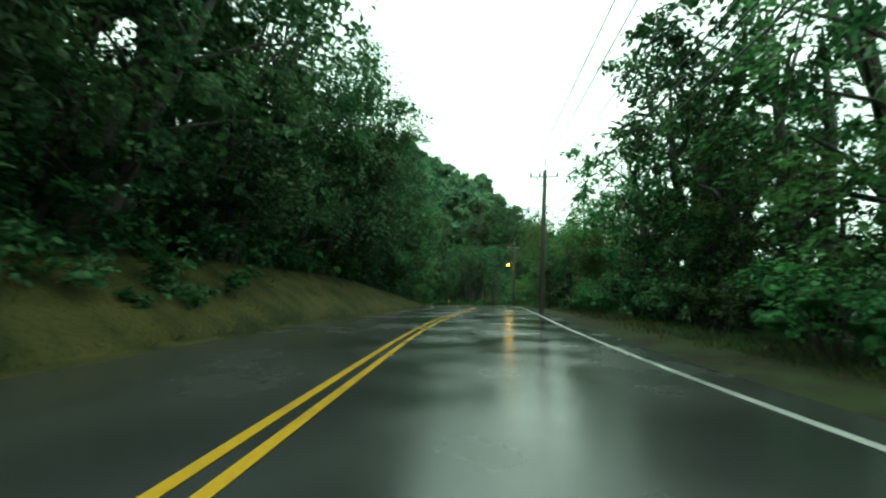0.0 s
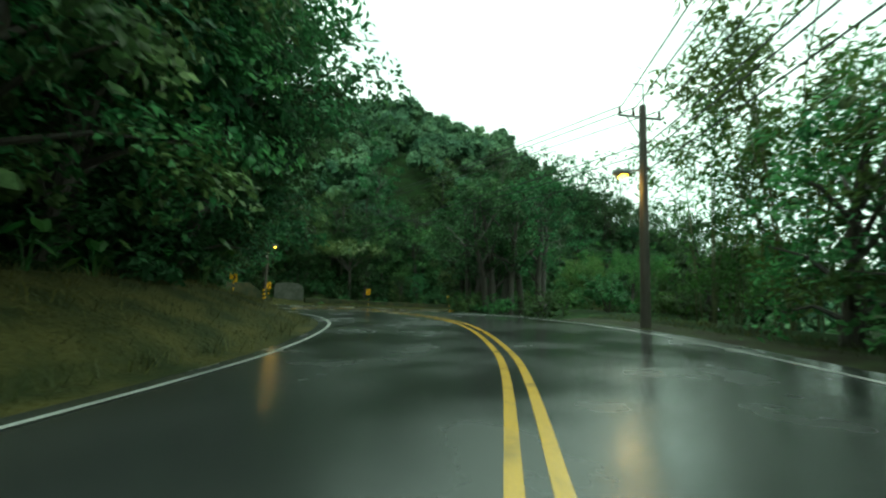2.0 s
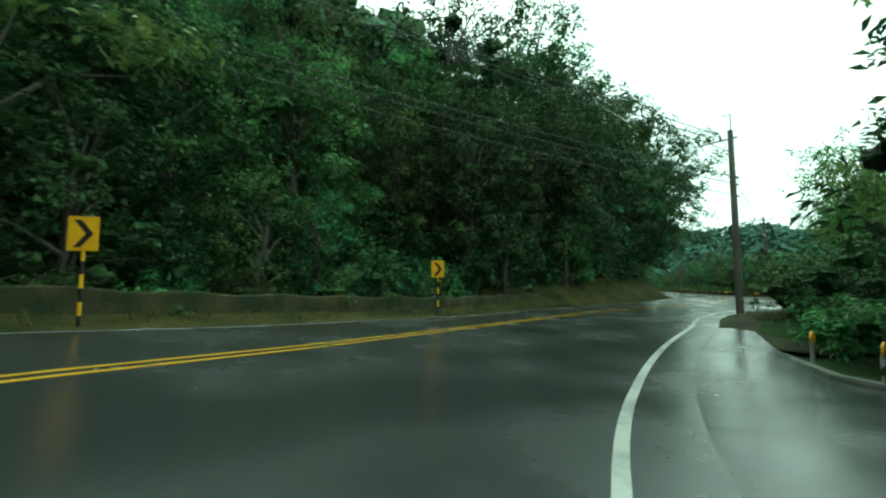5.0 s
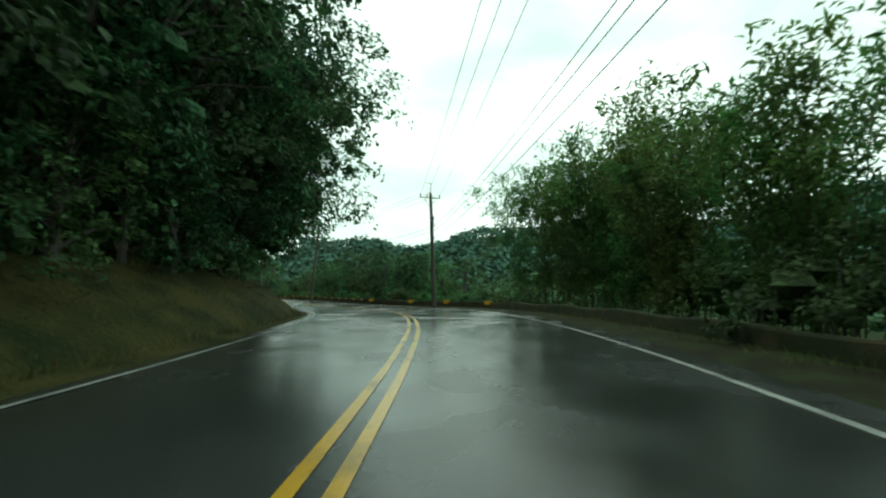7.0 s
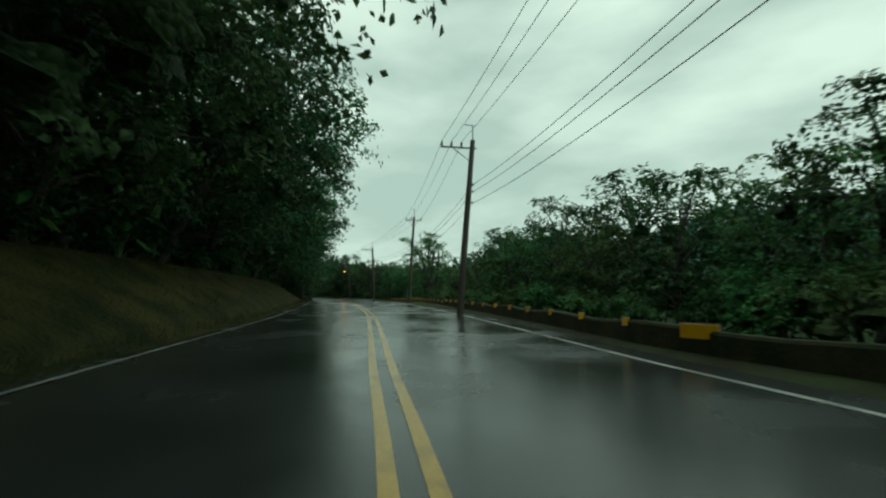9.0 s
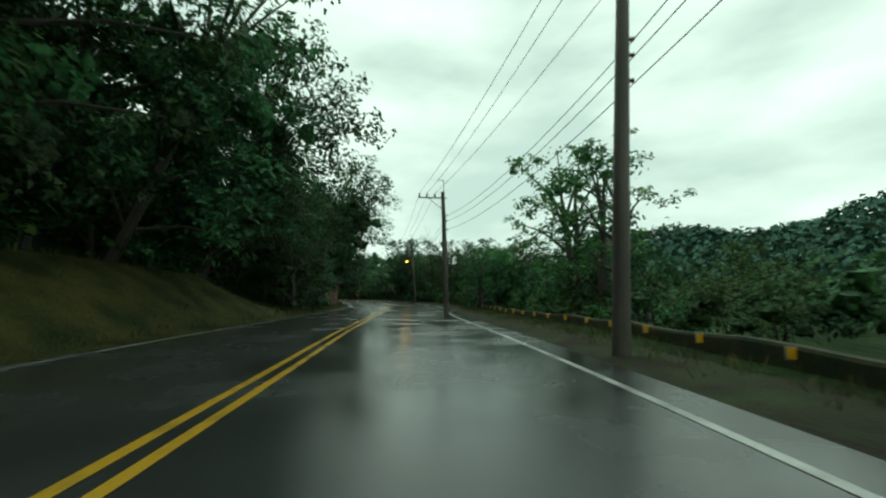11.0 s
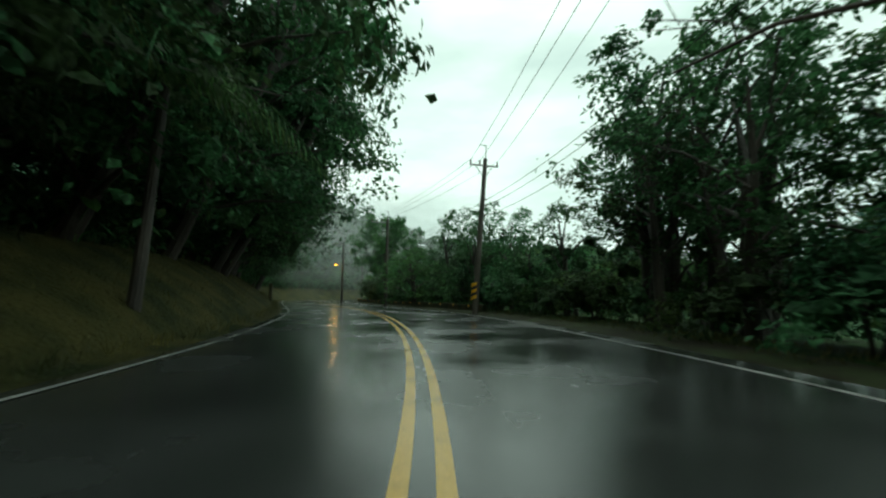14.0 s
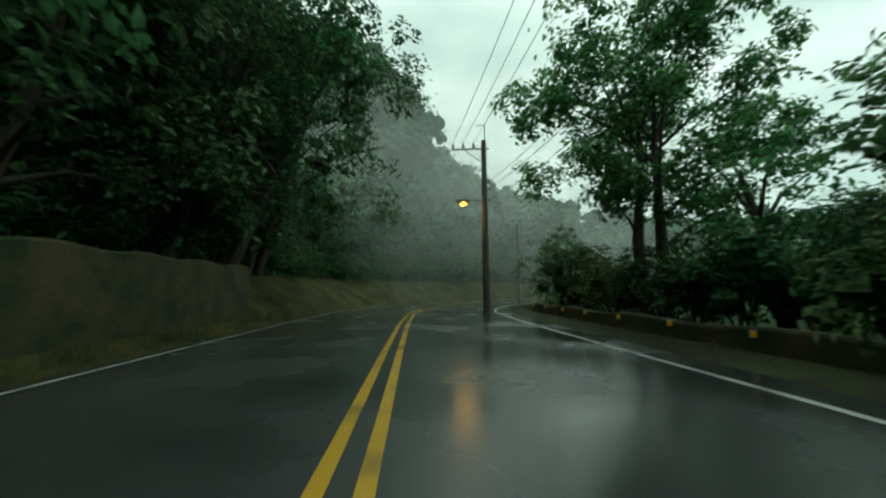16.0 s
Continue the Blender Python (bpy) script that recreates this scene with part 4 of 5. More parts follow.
# plants on the inner side of the tight bend, behind the kerb
INNER = ((3.4, 80.2, 0, 0.9), (3.6, 82.6, 0, 1.0), (3.6, 77.6, 0, 1.0), (6.8, 62.0, 0, 0.9), (4.8, 65.4, 2, 1.0), (3.4, 69.0, 0, 0.9), (3.0, 72.5, 2, 1.0), (3.0, 76.0, 0, 0.9), (2.9, 79.4, 2, 1.0), (3.3, 82.4, 0, 0.8), (5.0, 83.6, 2, 1.0), (8.4, 84.6, 0, 0.8), (10.8, 85.4, 2, 1.0))
INNER_TREES = ((4.4, 81.4, 1, 1.15), (4.6, 76.6, 1, 1.1), (3.6, 80.0, 0, 1.15), (3.4, 78.6, 2, 1.3), (4.2, 74.2, 2, 1.25), (4.6, 70.2, 2, 1.2), (4.2, 82.6, 3, 1.1), (4.8, 67.8, 2, 1.05), (5.4, 72.2, 3, 1.05), (5.4, 77.5, 0, 1.15), (6.4, 81.8, 1, 1.0), (8.0, 69.0, 2, 1.1), (9.0, 75.0, 3, 1.1), (10.0, 80.0, 0, 1.1))
for s0, s1, step, off, kinds, size in RIGHT:
    s = s0 + rng.uniform(0, step * 0.5)
    while s < s1:
        v = by_edge(s, off + rng.uniform(-0.4, 0.9))
        x, y = v.x, v.y
        plant(kinds[int(rng.integers(len(kinds)))], x, y, size * rng.uniform(0.8, 1.2), clear=min(off - 0.8, 2.2))
        s += step * rng.uniform(0.75, 1.25)


s = 100.0
while s < 168:
    x, y = along(s, -float(left_width(s)) - (3.0 if s > 112 else 2.6) - rng.uniform(0, 0.9))
    if not 112 < s < 121:
        plant((T_OPEN[3], T_OPEN[1], B_BUSH[1])[int(rng.integers(3))], x, y, rng.uniform(0.7, 1.0), clear=2.2)
    s += 2.3
for x, y, k, size in INNER:
    plant(B_BUSH[k], x, y, size, clear=0.5)
for x, y, k, size in INNER_TREES:
    plant(T_OPEN[k], x, y, size, clear=0.5)

# larger trees that stand out on the downhill side: place, kind, size
for x, y, k, size in ((10.9, 48.6, 1, 1.05), (11.2, 45.4, 1, 1.15), (12.0, 42.4, 3, 1.05), (12.2, 39.4, 2, 0.85), (9.6, 16.4, 2, 1.4), (10.6, 12.8, 2, 1.35), (10.0, 9.4, 0, 1.45), (9.4, 20.0, 0, 1.3), (96.8, 192.9, 2, 0.95), (97.2, 188.6, 2, 0.8), (93.6, 181.6, 2, 0.82), (96.4, 184.6, 3, 1.1), (98.8, 181.0, 3, 1.2), (87.6, 174.2, 3, 0.8), (97.4, 170.6, 0, 1.0),
                      (86.0, 163.4, 0, 1.45), (83.4, 159.4, 0, 1.25),
                      (101.3, 214.6, 2, 1.25), (103.6, 212.4, 2, 1.3), (104.4, 217.6, 3, 1.5),
                      (99.9, 236.6, 2, 1.0), (101.6, 233.3, 2, 1.0), (99.0, 230.2, 3, 0.95), (99.6, 243.6, 3, 1.1), (97.6, 249.6, 3, 1.0), (99.6, 255.0, 3, 0.75)):
    plant(T_OPEN[k], x, y, size, clear=1.5)
# low, wide round tree on the verge before the hedge
plant(T_OPEN[1], 95.9, 240.2, 1.3, clear=1.0, sz=0.76)
for x, y, size in ((43.6, 98.0, 1.3), (42.0, 96.4, 1.25), (38.4, 95.4, 1.3), (36.6, 94.0, 1.2), (45.4, 99.4, 1.2)):
    plant(BAMBOO[0], x, y, size, clear=1.5)
# thinner crowns that lean out past the rest
for s, off, size, lean in ((183, 4.0, 1.35, 20), (187, 4.4, 1.3, 20), (275, 4.6, 1.45, 20), (281, 4.2, 1.4, 22), (286, 4.4, 1.35, 20), (340, 4.4, 1.5, 18), (58, 5.0, 1.3, 16), (89, 6.0, 1.9, 10), (93, 7.0, 1.8, 12)):
    x, y = along(s, -float(left_width(s)) - off)
    plant(T_OPEN[2], x, y, size, clear=2.0, lean=lean)
for s, off, size, lean in ((95, 5.0, 1.2, 14), (99, 6.0, 1.2, 10), (306, 4.0, 1.3, 22), (311, 4.2, 1.3, 22), (317, 4.2, 1.3, 20)):
    x, y = along(s, -float(left_width(s)) - off)
    plant(T_DENSE[2], x, y, size, clear=2.0, lean=lean)
# dense dark crowns across from the house
for x, y, size in ((92.6, 178.8, 0.64), (94.6, 181.8, 0.66), (91.4, 175.2, 0.6), (95.2, 176.6, 0.72)):
    plant(T_DENSE[1], x, y, size, clear=1.5)
# crowns that reach out over the road
s = 22.0
while s < 350:
    if 101 < s < 150:
        s = 152.0
    behind = 247 < s < 269
    x, y = along(s, -float(left_width(s)) - (7.6 if behind else 5.6 if 74 < s < 102 else 5.0 if s < 172 else 4.3))
    plant(T_DENSE[2 if rng.random() < 0.6 else 0], x, y, (rng.uniform(0.82, 0.92) if s > 252 else 1.15) if behind else rng.uniform(1.1, 1.3) if s < 172 else rng.uniform(1.2, 1.38), clear=2.0, lean=rng.uniform(17, 22) if s > 172 else rng.uniform(12, 16) if s > 100 else rng.uniform(8, 13))
    s += rng.uniform(5.5, 7.5)


# shrubs and small trees up the slope behind the slab
for s in np.arange(111, 123, 1.5):
    for off, kind, size in ((4.6, B_BUSH[1], 0.8), (6.0, T_OPEN[3], 0.8), (8.2, T_OPEN[1], 1.3)):
        x, y = along(float(s) + rng.uniform(-0.6, 0.6), -float(left_width(s)) - off - rng.uniform(0, 0.8))
        plant(kind, x, y, size * rng.uniform(0.85, 1.15), clear=2.0)
# taller crowns that stand out on the slope above the bend
for s, off, k, size in ((106, 9.0, 0, 0.95), (110, 12.5, 2, 0.85), (114, 8.6, 1, 1.05), (117, 13.0, 0, 1.0), (120.5, 7.4, 2, 0.75), (124, 11.5, 1, 1.1), (127, 7.0, 0, 0.85), (131, 10.5, 2, 0.8), (134.5, 7.2, 1, 0.95), (139, 9.5, 0, 0.9), (144, 7.0, 2, 0.75)):
    x, y = along(float(s), -float(left_width(s)) - off)
    plant(T_DENSE[k], x, y, size, clear=3.0, lean=4)
# high crowns after the bend
for s, off, size in ((144, 8.8, 1.1), (148, 11.5, 1.4), (152, 8.6, 1.3), (156, 10.5, 1.42), (160, 8.4, 1.35), (164, 10.5, 1.42), (168, 8.4, 1.38), (173, 9.6, 1.35)):
    x, y = along(float(s), -float(left_width(s)) - off)
    plant(T_DENSE[2 if s % 8 else 0], x, y, size, clear=3.0, lean=5)
# thicket before the house
for x, y, k, size in ((76.9, 182.6, 3, 0.75), (75.7, 180.6, 3, 0.85), (74.6, 178.6, 3, 0.9), (74.2, 182.0, 3, 1.0), (73.4, 176.2, 3, 0.8)):
    plant(T_OPEN[k], x, y, size, clear=0.9)


# wooded slopes further off, too many to count
def far_woods():
    tries = rng.uniform((-130, -60), (190, 420), (6600, 2))
    i, d = nearest(tries[:, 0], tries[:, 1])
    keep = (d < -left_width(RS[i]) - np.where(RS[i] > 346, 4, 17)) & (d > -150)
    keep &= ~((RS[i] < 78) & (d < -32)) & ~((RS[i] > 185) & (RS[i] < 300) & (d < -75) & (tries[:, 1] < 170))
    mist = (RS[i] > 352) | ((RS[i] > 335) & (d < -24))
    a, e = tries[keep & ~mist], tries[keep & mist & (d > -100)]
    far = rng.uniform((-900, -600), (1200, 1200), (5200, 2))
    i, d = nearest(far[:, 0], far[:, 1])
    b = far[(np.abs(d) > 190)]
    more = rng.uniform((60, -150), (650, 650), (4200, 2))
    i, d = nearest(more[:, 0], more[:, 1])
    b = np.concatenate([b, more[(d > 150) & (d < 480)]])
    right = rng.uniform((-10, -40), (330, 420), (3000, 2))
    i, d = nearest(right[:, 0], right[:, 1])
    c = right[(d > right_width(RS[i]) + 18) & (d < 190)]
    # only distant_woods gets its air haze from the leaf colour
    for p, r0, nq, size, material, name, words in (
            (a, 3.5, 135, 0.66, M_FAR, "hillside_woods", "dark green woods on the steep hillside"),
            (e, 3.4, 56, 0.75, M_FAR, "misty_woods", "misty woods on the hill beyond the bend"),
            (b, 9.0, 10, 5.0, M_FAR_HAZE, "distant_woods", "woods on far hills, grey-green with haze put into the leaf colour"),
            (c, 2.2, 30, 0.8, M_FAR, "valley_scrub", "green scrub on the valley slope")):
        blocks = []
        z = ground_z(p[:, 0], p[:, 1])
        for (x, y), zz in zip(p, z):
            r = r0 * rng.uniform(0.7, 1.3)
            v = rng.normal(0, 1, (nq, 3))
            v /= np.linalg.norm(v, axis=1)[:, None]
            v[:, 2] = np.abs(v[:, 2])
            tall = rng.uniform(0.7, 1.45) if r0 < 6 else 0.8
            mid = np.array([x, y, zz + r * 0.45 * tall])
            blocks.append(leaf_quads(mid + v * np.array([1, 1, tall]) * r * (0.82 + 0.26 * rng.random((nq, 1))), v, size, size * 0.6))
            if r0 < 6:
                turn = rng.uniform(0, 6.28) + np.arange(5) * 2.4
                reach = r * np.array([0.1, 0.5, 0.55, 0.6, 0.5])
                puffs = [(float(q * math.cos(t)), float(q * math.sin(t)), float(r * h), r * 0.5) for q, t, h in zip(reach, turn, (0.62, 0.35, 0.2, 0.42, 0.1))]
                blocks.append(inner_leaves(puffs if r0 > 3 else puffs[:2], 0.68) * np.array([1, 1, tall]) + mid)
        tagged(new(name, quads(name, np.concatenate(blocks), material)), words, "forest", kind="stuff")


far_woods()


# grass on the bank and the verges
def bank_grass():
    n = 36000
    s = rng.uniform(4, LENGTH - 10, n)
    left = rng.random(n) < 0.72
    off = np.where(left, rng.uniform(0.7, 4.4, n), rng.uniform(1.2, 3.4, n))
    x, y, tx, ty = (np.interp(s, RS, a) for a in (RX, RY, TX, TY))
    d = np.where(left, -left_width(s) - off, right_width(s) + off)
    px, py = x + d * ty, y - d * tx
    i, dn = nearest(px, py)
    ok = (dn < -left_width(RS[i]) - 0.5) | ((dn > right_width(RS[i]) + 1.0) & ((RS[i] < 86) | (RS[i] > 140)))
    px, py, off, left = px[ok], py[ok], off[ok], left[ok]
    pz = ground_z(px, py)
    pz = np.where(left, np.maximum(pz, 0) + 0.04, pz)
    m = len(px)
    h = np.where(left, rng.uniform(0.10, 0.40, m), rng.uniform(0.08, 0.26, m))
    out = []
    for k in range(4):
        a = rng.uniform(0, 6.28, m)
        u = np.stack([np.cos(a), np.sin(a), 0 * a], 1)
        lean = np.stack([rng.normal(0, 0.35, m), rng.normal(0, 0.35, m), np.ones(m)], 1) * h[:, None]
        o = np.stack([px + rng.normal(0, 0.12, m), py + rng.normal(0, 0.12, m), pz - 0.05], 1)
        w = u * 0.013
        out.append(np.stack([o - w, o + w, o + lean * 0.7 + w * 0.8, o + lean], 1))
    ob = new("bank_grass", quads("bank_grass", np.concatenate(out), M_GRASS))
    return tagged(ob, "long yellow-green grass on the road bank", "grass", kind="stuff")


bank_grass()


# ---------------------------------------------------------------- single trees and plants
def at_plan(proto, x, y, scale, turn=0.0, sz=1.0):
    ob = copy_thing(proto, Matrix.Translation((x, y, gz(x, y) - 0.05)) @ pose(0, 0, 0, 0, 0, turn))
    ob.scale = (scale, scale, scale * sz)
    return ob


# tall spreading tree above the hedge near the end of the drive
v = by_edge(337.5, 4.6)
tall = make_tree("spreading_tree", 11.5, 3.8, 4.6, 23000, 0.23, M_LEAF_LIGHT, 2, 64, "tall spreading tree with two trunks above the hedge", 0.2, 0, 0.5, 5)
tall.matrix_world = Matrix.Translation((v.x, v.y, gz(v.x, v.y) - 0.1))
tagged(tall, category="tree")
# round tree beside it
v = by_edge(326, 4.2)
at_plan(T_OPEN[1], v.x, v.y, 1.15, 40)
# tall trees on the slope above the long retaining wall
at_plan(T_DENSE[2], -22.4, 87.0, 1.2, 20, 1.12)
at_plan(T_DENSE[0], -27.0, 86.5, 1.35, 150, 1.1)

# pale umbrella-shaped tree in the bend
def umbrella_tree():
    root = new("umbrella_tree")
    lobes = []
    for k in range(16):
        a, r = k * 2.4, 3.4 * math.sqrt((k + 0.5) / 16)
        lobes.append((r * math.cos(a), r * math.sin(a), 6.6 - 0.16 * r * r + 0.3 * math.sin(k * 1.7), 0.95))
    q = lobes_to_leaves(lobes, 2200, 0.30, 0.12, twig=0.5)
    q[:, :, 2] = 5.2 + (q[:, :, 2] - 5.2) * 0.75
    part_mesh("crown", quads("crown", q, M_PALE), root, "layered crown with pale leaf tips")
    bm = bmesh.new()
    tube(bm, [Vector((0, 0, -0.5)), Vector((0.1, 0, 2.2)), Vector((0, 0.1, 4.2))], [0.2, 0.16, 0.1], 9)
    for (x, y, z, r) in lobes[::2]:
        tube(bm, [Vector((0, 0, 3.2)), Vector((x * 0.5, y * 0.5, 4.6)), Vector((x, y, z - 0.9))], [0.08, 0.05, 0.02], 6)
    part("trunk", bm, M_BARK, root)
    root.matrix_world = Matrix.Translation((-11.4, 94.0, gz(-11.4, 94.0) - 0.2)) @ Matrix.Diagonal((1.2, 1.2, 1.22, 1))
    return tagged(root, "umbrella-shaped tree with pale layered leaf tips", "tree")


umbrella_tree()


def palm_frond(bm, base, aim, length, droop):
    pts = []
    for i in range(9):
        f = i / 8
        pts.append(base + aim * length * f + Vector((0, 0, 0.35 * length * f - droop * length * f * f)))
    for p, q in zip(pts, pts[1:]):
        t = (q - p).normalized()
        side = t.cross(Vector((0, 0, 1))).normalized()
        for k in range(3):
            o = p.lerp(q, k / 3)
            f = (pts.index(p) + k / 3) / 8
            ln = length * 0.30 * math.sin(math.pi * min(0.12 + f * 0.86, 1))
            for sgn in (-1, 1):
                tip = o + side * sgn * ln * 0.45 + t * ln * 0.3 - Vector((0, 0, ln * 0.75))
                mid = o.lerp(tip, 0.5) + Vector((0, 0, ln * 0.12)) + side * sgn * ln * 0.08
                w = t * 0.045
                bm.faces.new([bm.verts.new(c) for c in (o - w, mid - w, tip, mid + w)])
    tube(bm, pts, [0.03] * 4 + [0.02] * 5, 4)


def palm(x, y, height, turn):
    root = new("palm")
    bm = bmesh.new()
    tube(bm, [Vector((0, 0, -0.5)), Vector((0.15, 0.1, height * 0.5)), Vector((0.3, 0, height))], [0.16, 0.12, 0.11], 10)
    part("trunk", bm, M_BARK, root)
    for k in range(11):
        a = k * 2 * math.pi / 11 + 0.3
        bm = bmesh.new()
        palm_frond(bm, Vector((0.3, 0, height)), Vector((math.cos(a), math.sin(a), 0)), 3.4 + 0.4 * (k % 3), 0.75 + 0.12 * (k % 4))
        part("frond", bm, M_LEAF_LIGHT, root, "drooping feathered palm frond")
    root.matrix_world = Matrix.Translation((x, y, gz(x, y))) @ pose(0, 0, 0, 0, 0, turn)
    return tagged(root, "palm with drooping fronds at the forest edge", "palm", "palms at the forest edge")


palm(86.0, 211.0, 5.6, 10)
palm(84.6, 205.5, 6.0, 60)


def bare_tree(x, y, height, turn):
    root = new("bare_tree")
    r2 = np.random.default_rng(int(height * 10))
    bm = bmesh.new()

    def limb(p, d, ln, r, level):
        q = p + d * ln * 0.5 + Vector(r2.normal(0, 0.05 * ln, 3))
        e = p + d * ln + Vector(r2.normal(0, 0.09 * ln, 3))
        tube(bm, [p, q, e], [r, r * 0.8, r * 0.5], 6)
        if level < 3:
            for _ in range(2 + (level == 0)):
                nd = (d + Vector(r2.normal(0, 0.55, 3))).normalized()
                limb(p.lerp(e, r2.uniform(0.55, 1.0)), nd, ln * 0.55, r * 0.5, level + 1)

    limb(Vector((0, 0, -0.3)), Vector((0.03, 0, 1)), height * 0.55, 0.09, 0)
    part("trunk", bm, M_BARK, root)
    root.matrix_world = Matrix.Translation((x, y, gz(x, y))) @ pose(0, 0, 0, 0, 0, turn)
    return tagged(root, "thin leafless tree with forked branches", "tree", "leafless trees")


bare_tree(100.4, 200.2, 13.5, 0)
bare_tree(98.9, 203.6, 12.0, 70)


def elephant_ear():
    root = new("elephant_ear_plant")
    for k in range(6):
        a = k * 1.05
        h, out = rng.uniform(0.5, 1.15), rng.uniform(0.25, 0.65)
        tip = Vector((out * math.cos(a), out * math.sin(a), h))
        bm = bmesh.new()
        u = Vector((math.cos(a), math.sin(a), -1.1)).normalized()
        sd = Vector((-math.sin(a), math.cos(a), 0))
        up = sd.cross(u)
        s = rng.uniform(0.34, 0.55)
        rim = [(-0.42, 0.30), (-0.25, 0.42), (0.1, 0.40), (0.45, 0.24), (0.75, 0.0), (0.45, -0.24), (0.1, -0.40), (-0.25, -0.42), (-0.42, -0.30), (-0.12, 0.0)]
        cen = bm.verts.new(tip + u * s * 0.15 - up * 0.02)
        vs = [bm.verts.new(tip + u * s * p + sd * s * q + up * (0.10 * s * abs(q) * 2)) for p, q in rim]
        for i in range(len(vs)):
            bm.faces.new((cen, vs[i], vs[(i + 1) % len(vs)]))
        tube(bm, [Vector((0, 0, -0.1)), Vector((out * 0.3 * math.cos(a), out * 0.3 * math.sin(a), h * 0.6)), tip], [0.022, 0.018, 0.01], 5)
        part("leaf", bm, M_BIGLEAF, root, "broad heart-shaped leaf")
    return tagged(root, "elephant ear plant with broad heart-shaped leaves", "plant", "broad-leaved plants on the bank")


for s in (236.5, 238.5, 240.5, 242.5, 244.5, 246.2):
    x, y = along(s, -float(left_width(s)) - 4.8)
    plant(T_OPEN[3], x, y, 0.75, clear=2.0)
EAR = elephant_ear()
first = True
for s in np.arange(32, 330, 3.1):
    if 100 < s < 112 or 116 < s < 150 or 244 < s < 270:
        continue
    x, y = along(float(s) + rng.uniform(-1, 1), -float(left_width(s)) - rng.uniform(3.9, 4.7))
    m = Matrix.Translation((x, y, gz(x, y))) @ pose(0, 0, 0, 0, 0, rng.uniform(0, 360))
    ob = EAR if first else copy_thing(EAR, m)
    if first:
        ob.matrix_basis = m
        first = False
    k = float(rng.uniform(0.8, 1.5))
    ob.scale = (k, k, k)

# ---------------------------------------------------------------- mist over the valley beyond the last bend
def mist_material():
    m = bpy.data.materials.new("drifting_mist")
    m.use_nodes = True
    n, l = m.node_tree.nodes, m.node_tree.links
    n.clear()
    out, mix = n.new("ShaderNodeOutputMaterial"), n.new("ShaderNodeMixShader")
    clear, white = n.new("ShaderNodeBsdfTransparent"), n.new("ShaderNodeBsdfDiffuse")
    thin, half = n.new("ShaderNodeBsdfTranslucent"), n.new("ShaderNodeMixShader")
    white.inputs[0].default_value = thin.inputs[0].default_value = (0.80, 0.82, 0.82, 1)
    co, noi = n.new("ShaderNodeTexCoord"), n.new("ShaderNodeTexNoise")
    noi.inputs["Scale"].default_value, noi.inputs["Detail"].default_value = 0.11, 4
    l.new(co.outputs["Object"], noi.inputs["Vector"])
    sep = n.new("ShaderNodeSeparateXYZ")
    l.new(co.outputs["Generated"], sep.inputs[0])

    def op(kind, a, b, c=None):
        q = n.new("ShaderNodeMath")
        q.operation = kind
        for slot, v in enumerate((a, b, c)):
            if hasattr(v, "is_linked"):
                l.new(v, q.inputs[slot])
            elif v is not None:
                q.inputs[slot].default_value = v
        return q.outputs[0]

    fade = 1.0
    for axis in (0, 2):
        up = op('MULTIPLY', sep.outputs[axis], op('SUBTRACT', 1.0, sep.outputs[axis]))
        fade = op('MULTIPLY', fade, op('MULTIPLY', up, 4.0))
    lump = n.new("ShaderNodeMapRange")
    lump.inputs["From Min"].default_value, lump.inputs["From Max"].default_value = 0.35, 0.7
    l.new(noi.outputs["Fac"], lump.inputs["Value"])
    l.new(op('MULTIPLY', op('MULTIPLY_ADD', lump.outputs[0], 0.7, 0.3), op('MULTIPLY', fade, 0.22)), mix.inputs[0])
    half.inputs[0].default_value = 0.5
    l.new(white.outputs[0], half.inputs[1])
    l.new(thin.outputs[0], half.inputs[2])
    l.new(clear.outputs[0], mix.inputs[1])
    l.new(half.outputs[0], mix.inputs[2])
    l.new(mix.outputs[0], out.inputs[0])
    return m


def mist_bank():
    """Layers of thin drifting mist, one behind another."""
    material = mist_material()
    for k in range(5):
        verts, faces, y0 = [], [], 276 + 6.5 * k
        for i in range(15):
            for j in range(7):
                x = 58 + 4.2 * i + 5 * math.sin(k * 2.1)
                verts.append((x, y0 + 2.2 * math.sin(i * 0.7 + k) + 1.2 * math.cos(j * 0.9 + k * 1.3), -1 + 4.4 * j))
        for i in range(14):
            for j in range(6):
                a = i * 7 + j
                faces.append((a, a + 7, a + 8, a + 1))
        ob = new("mist_bank", mesh("mist_bank", verts, faces, material, True))
        tagged(ob, "thin pale mist drifting before the wooded hill", "mist", kind="stuff")


mist_bank()

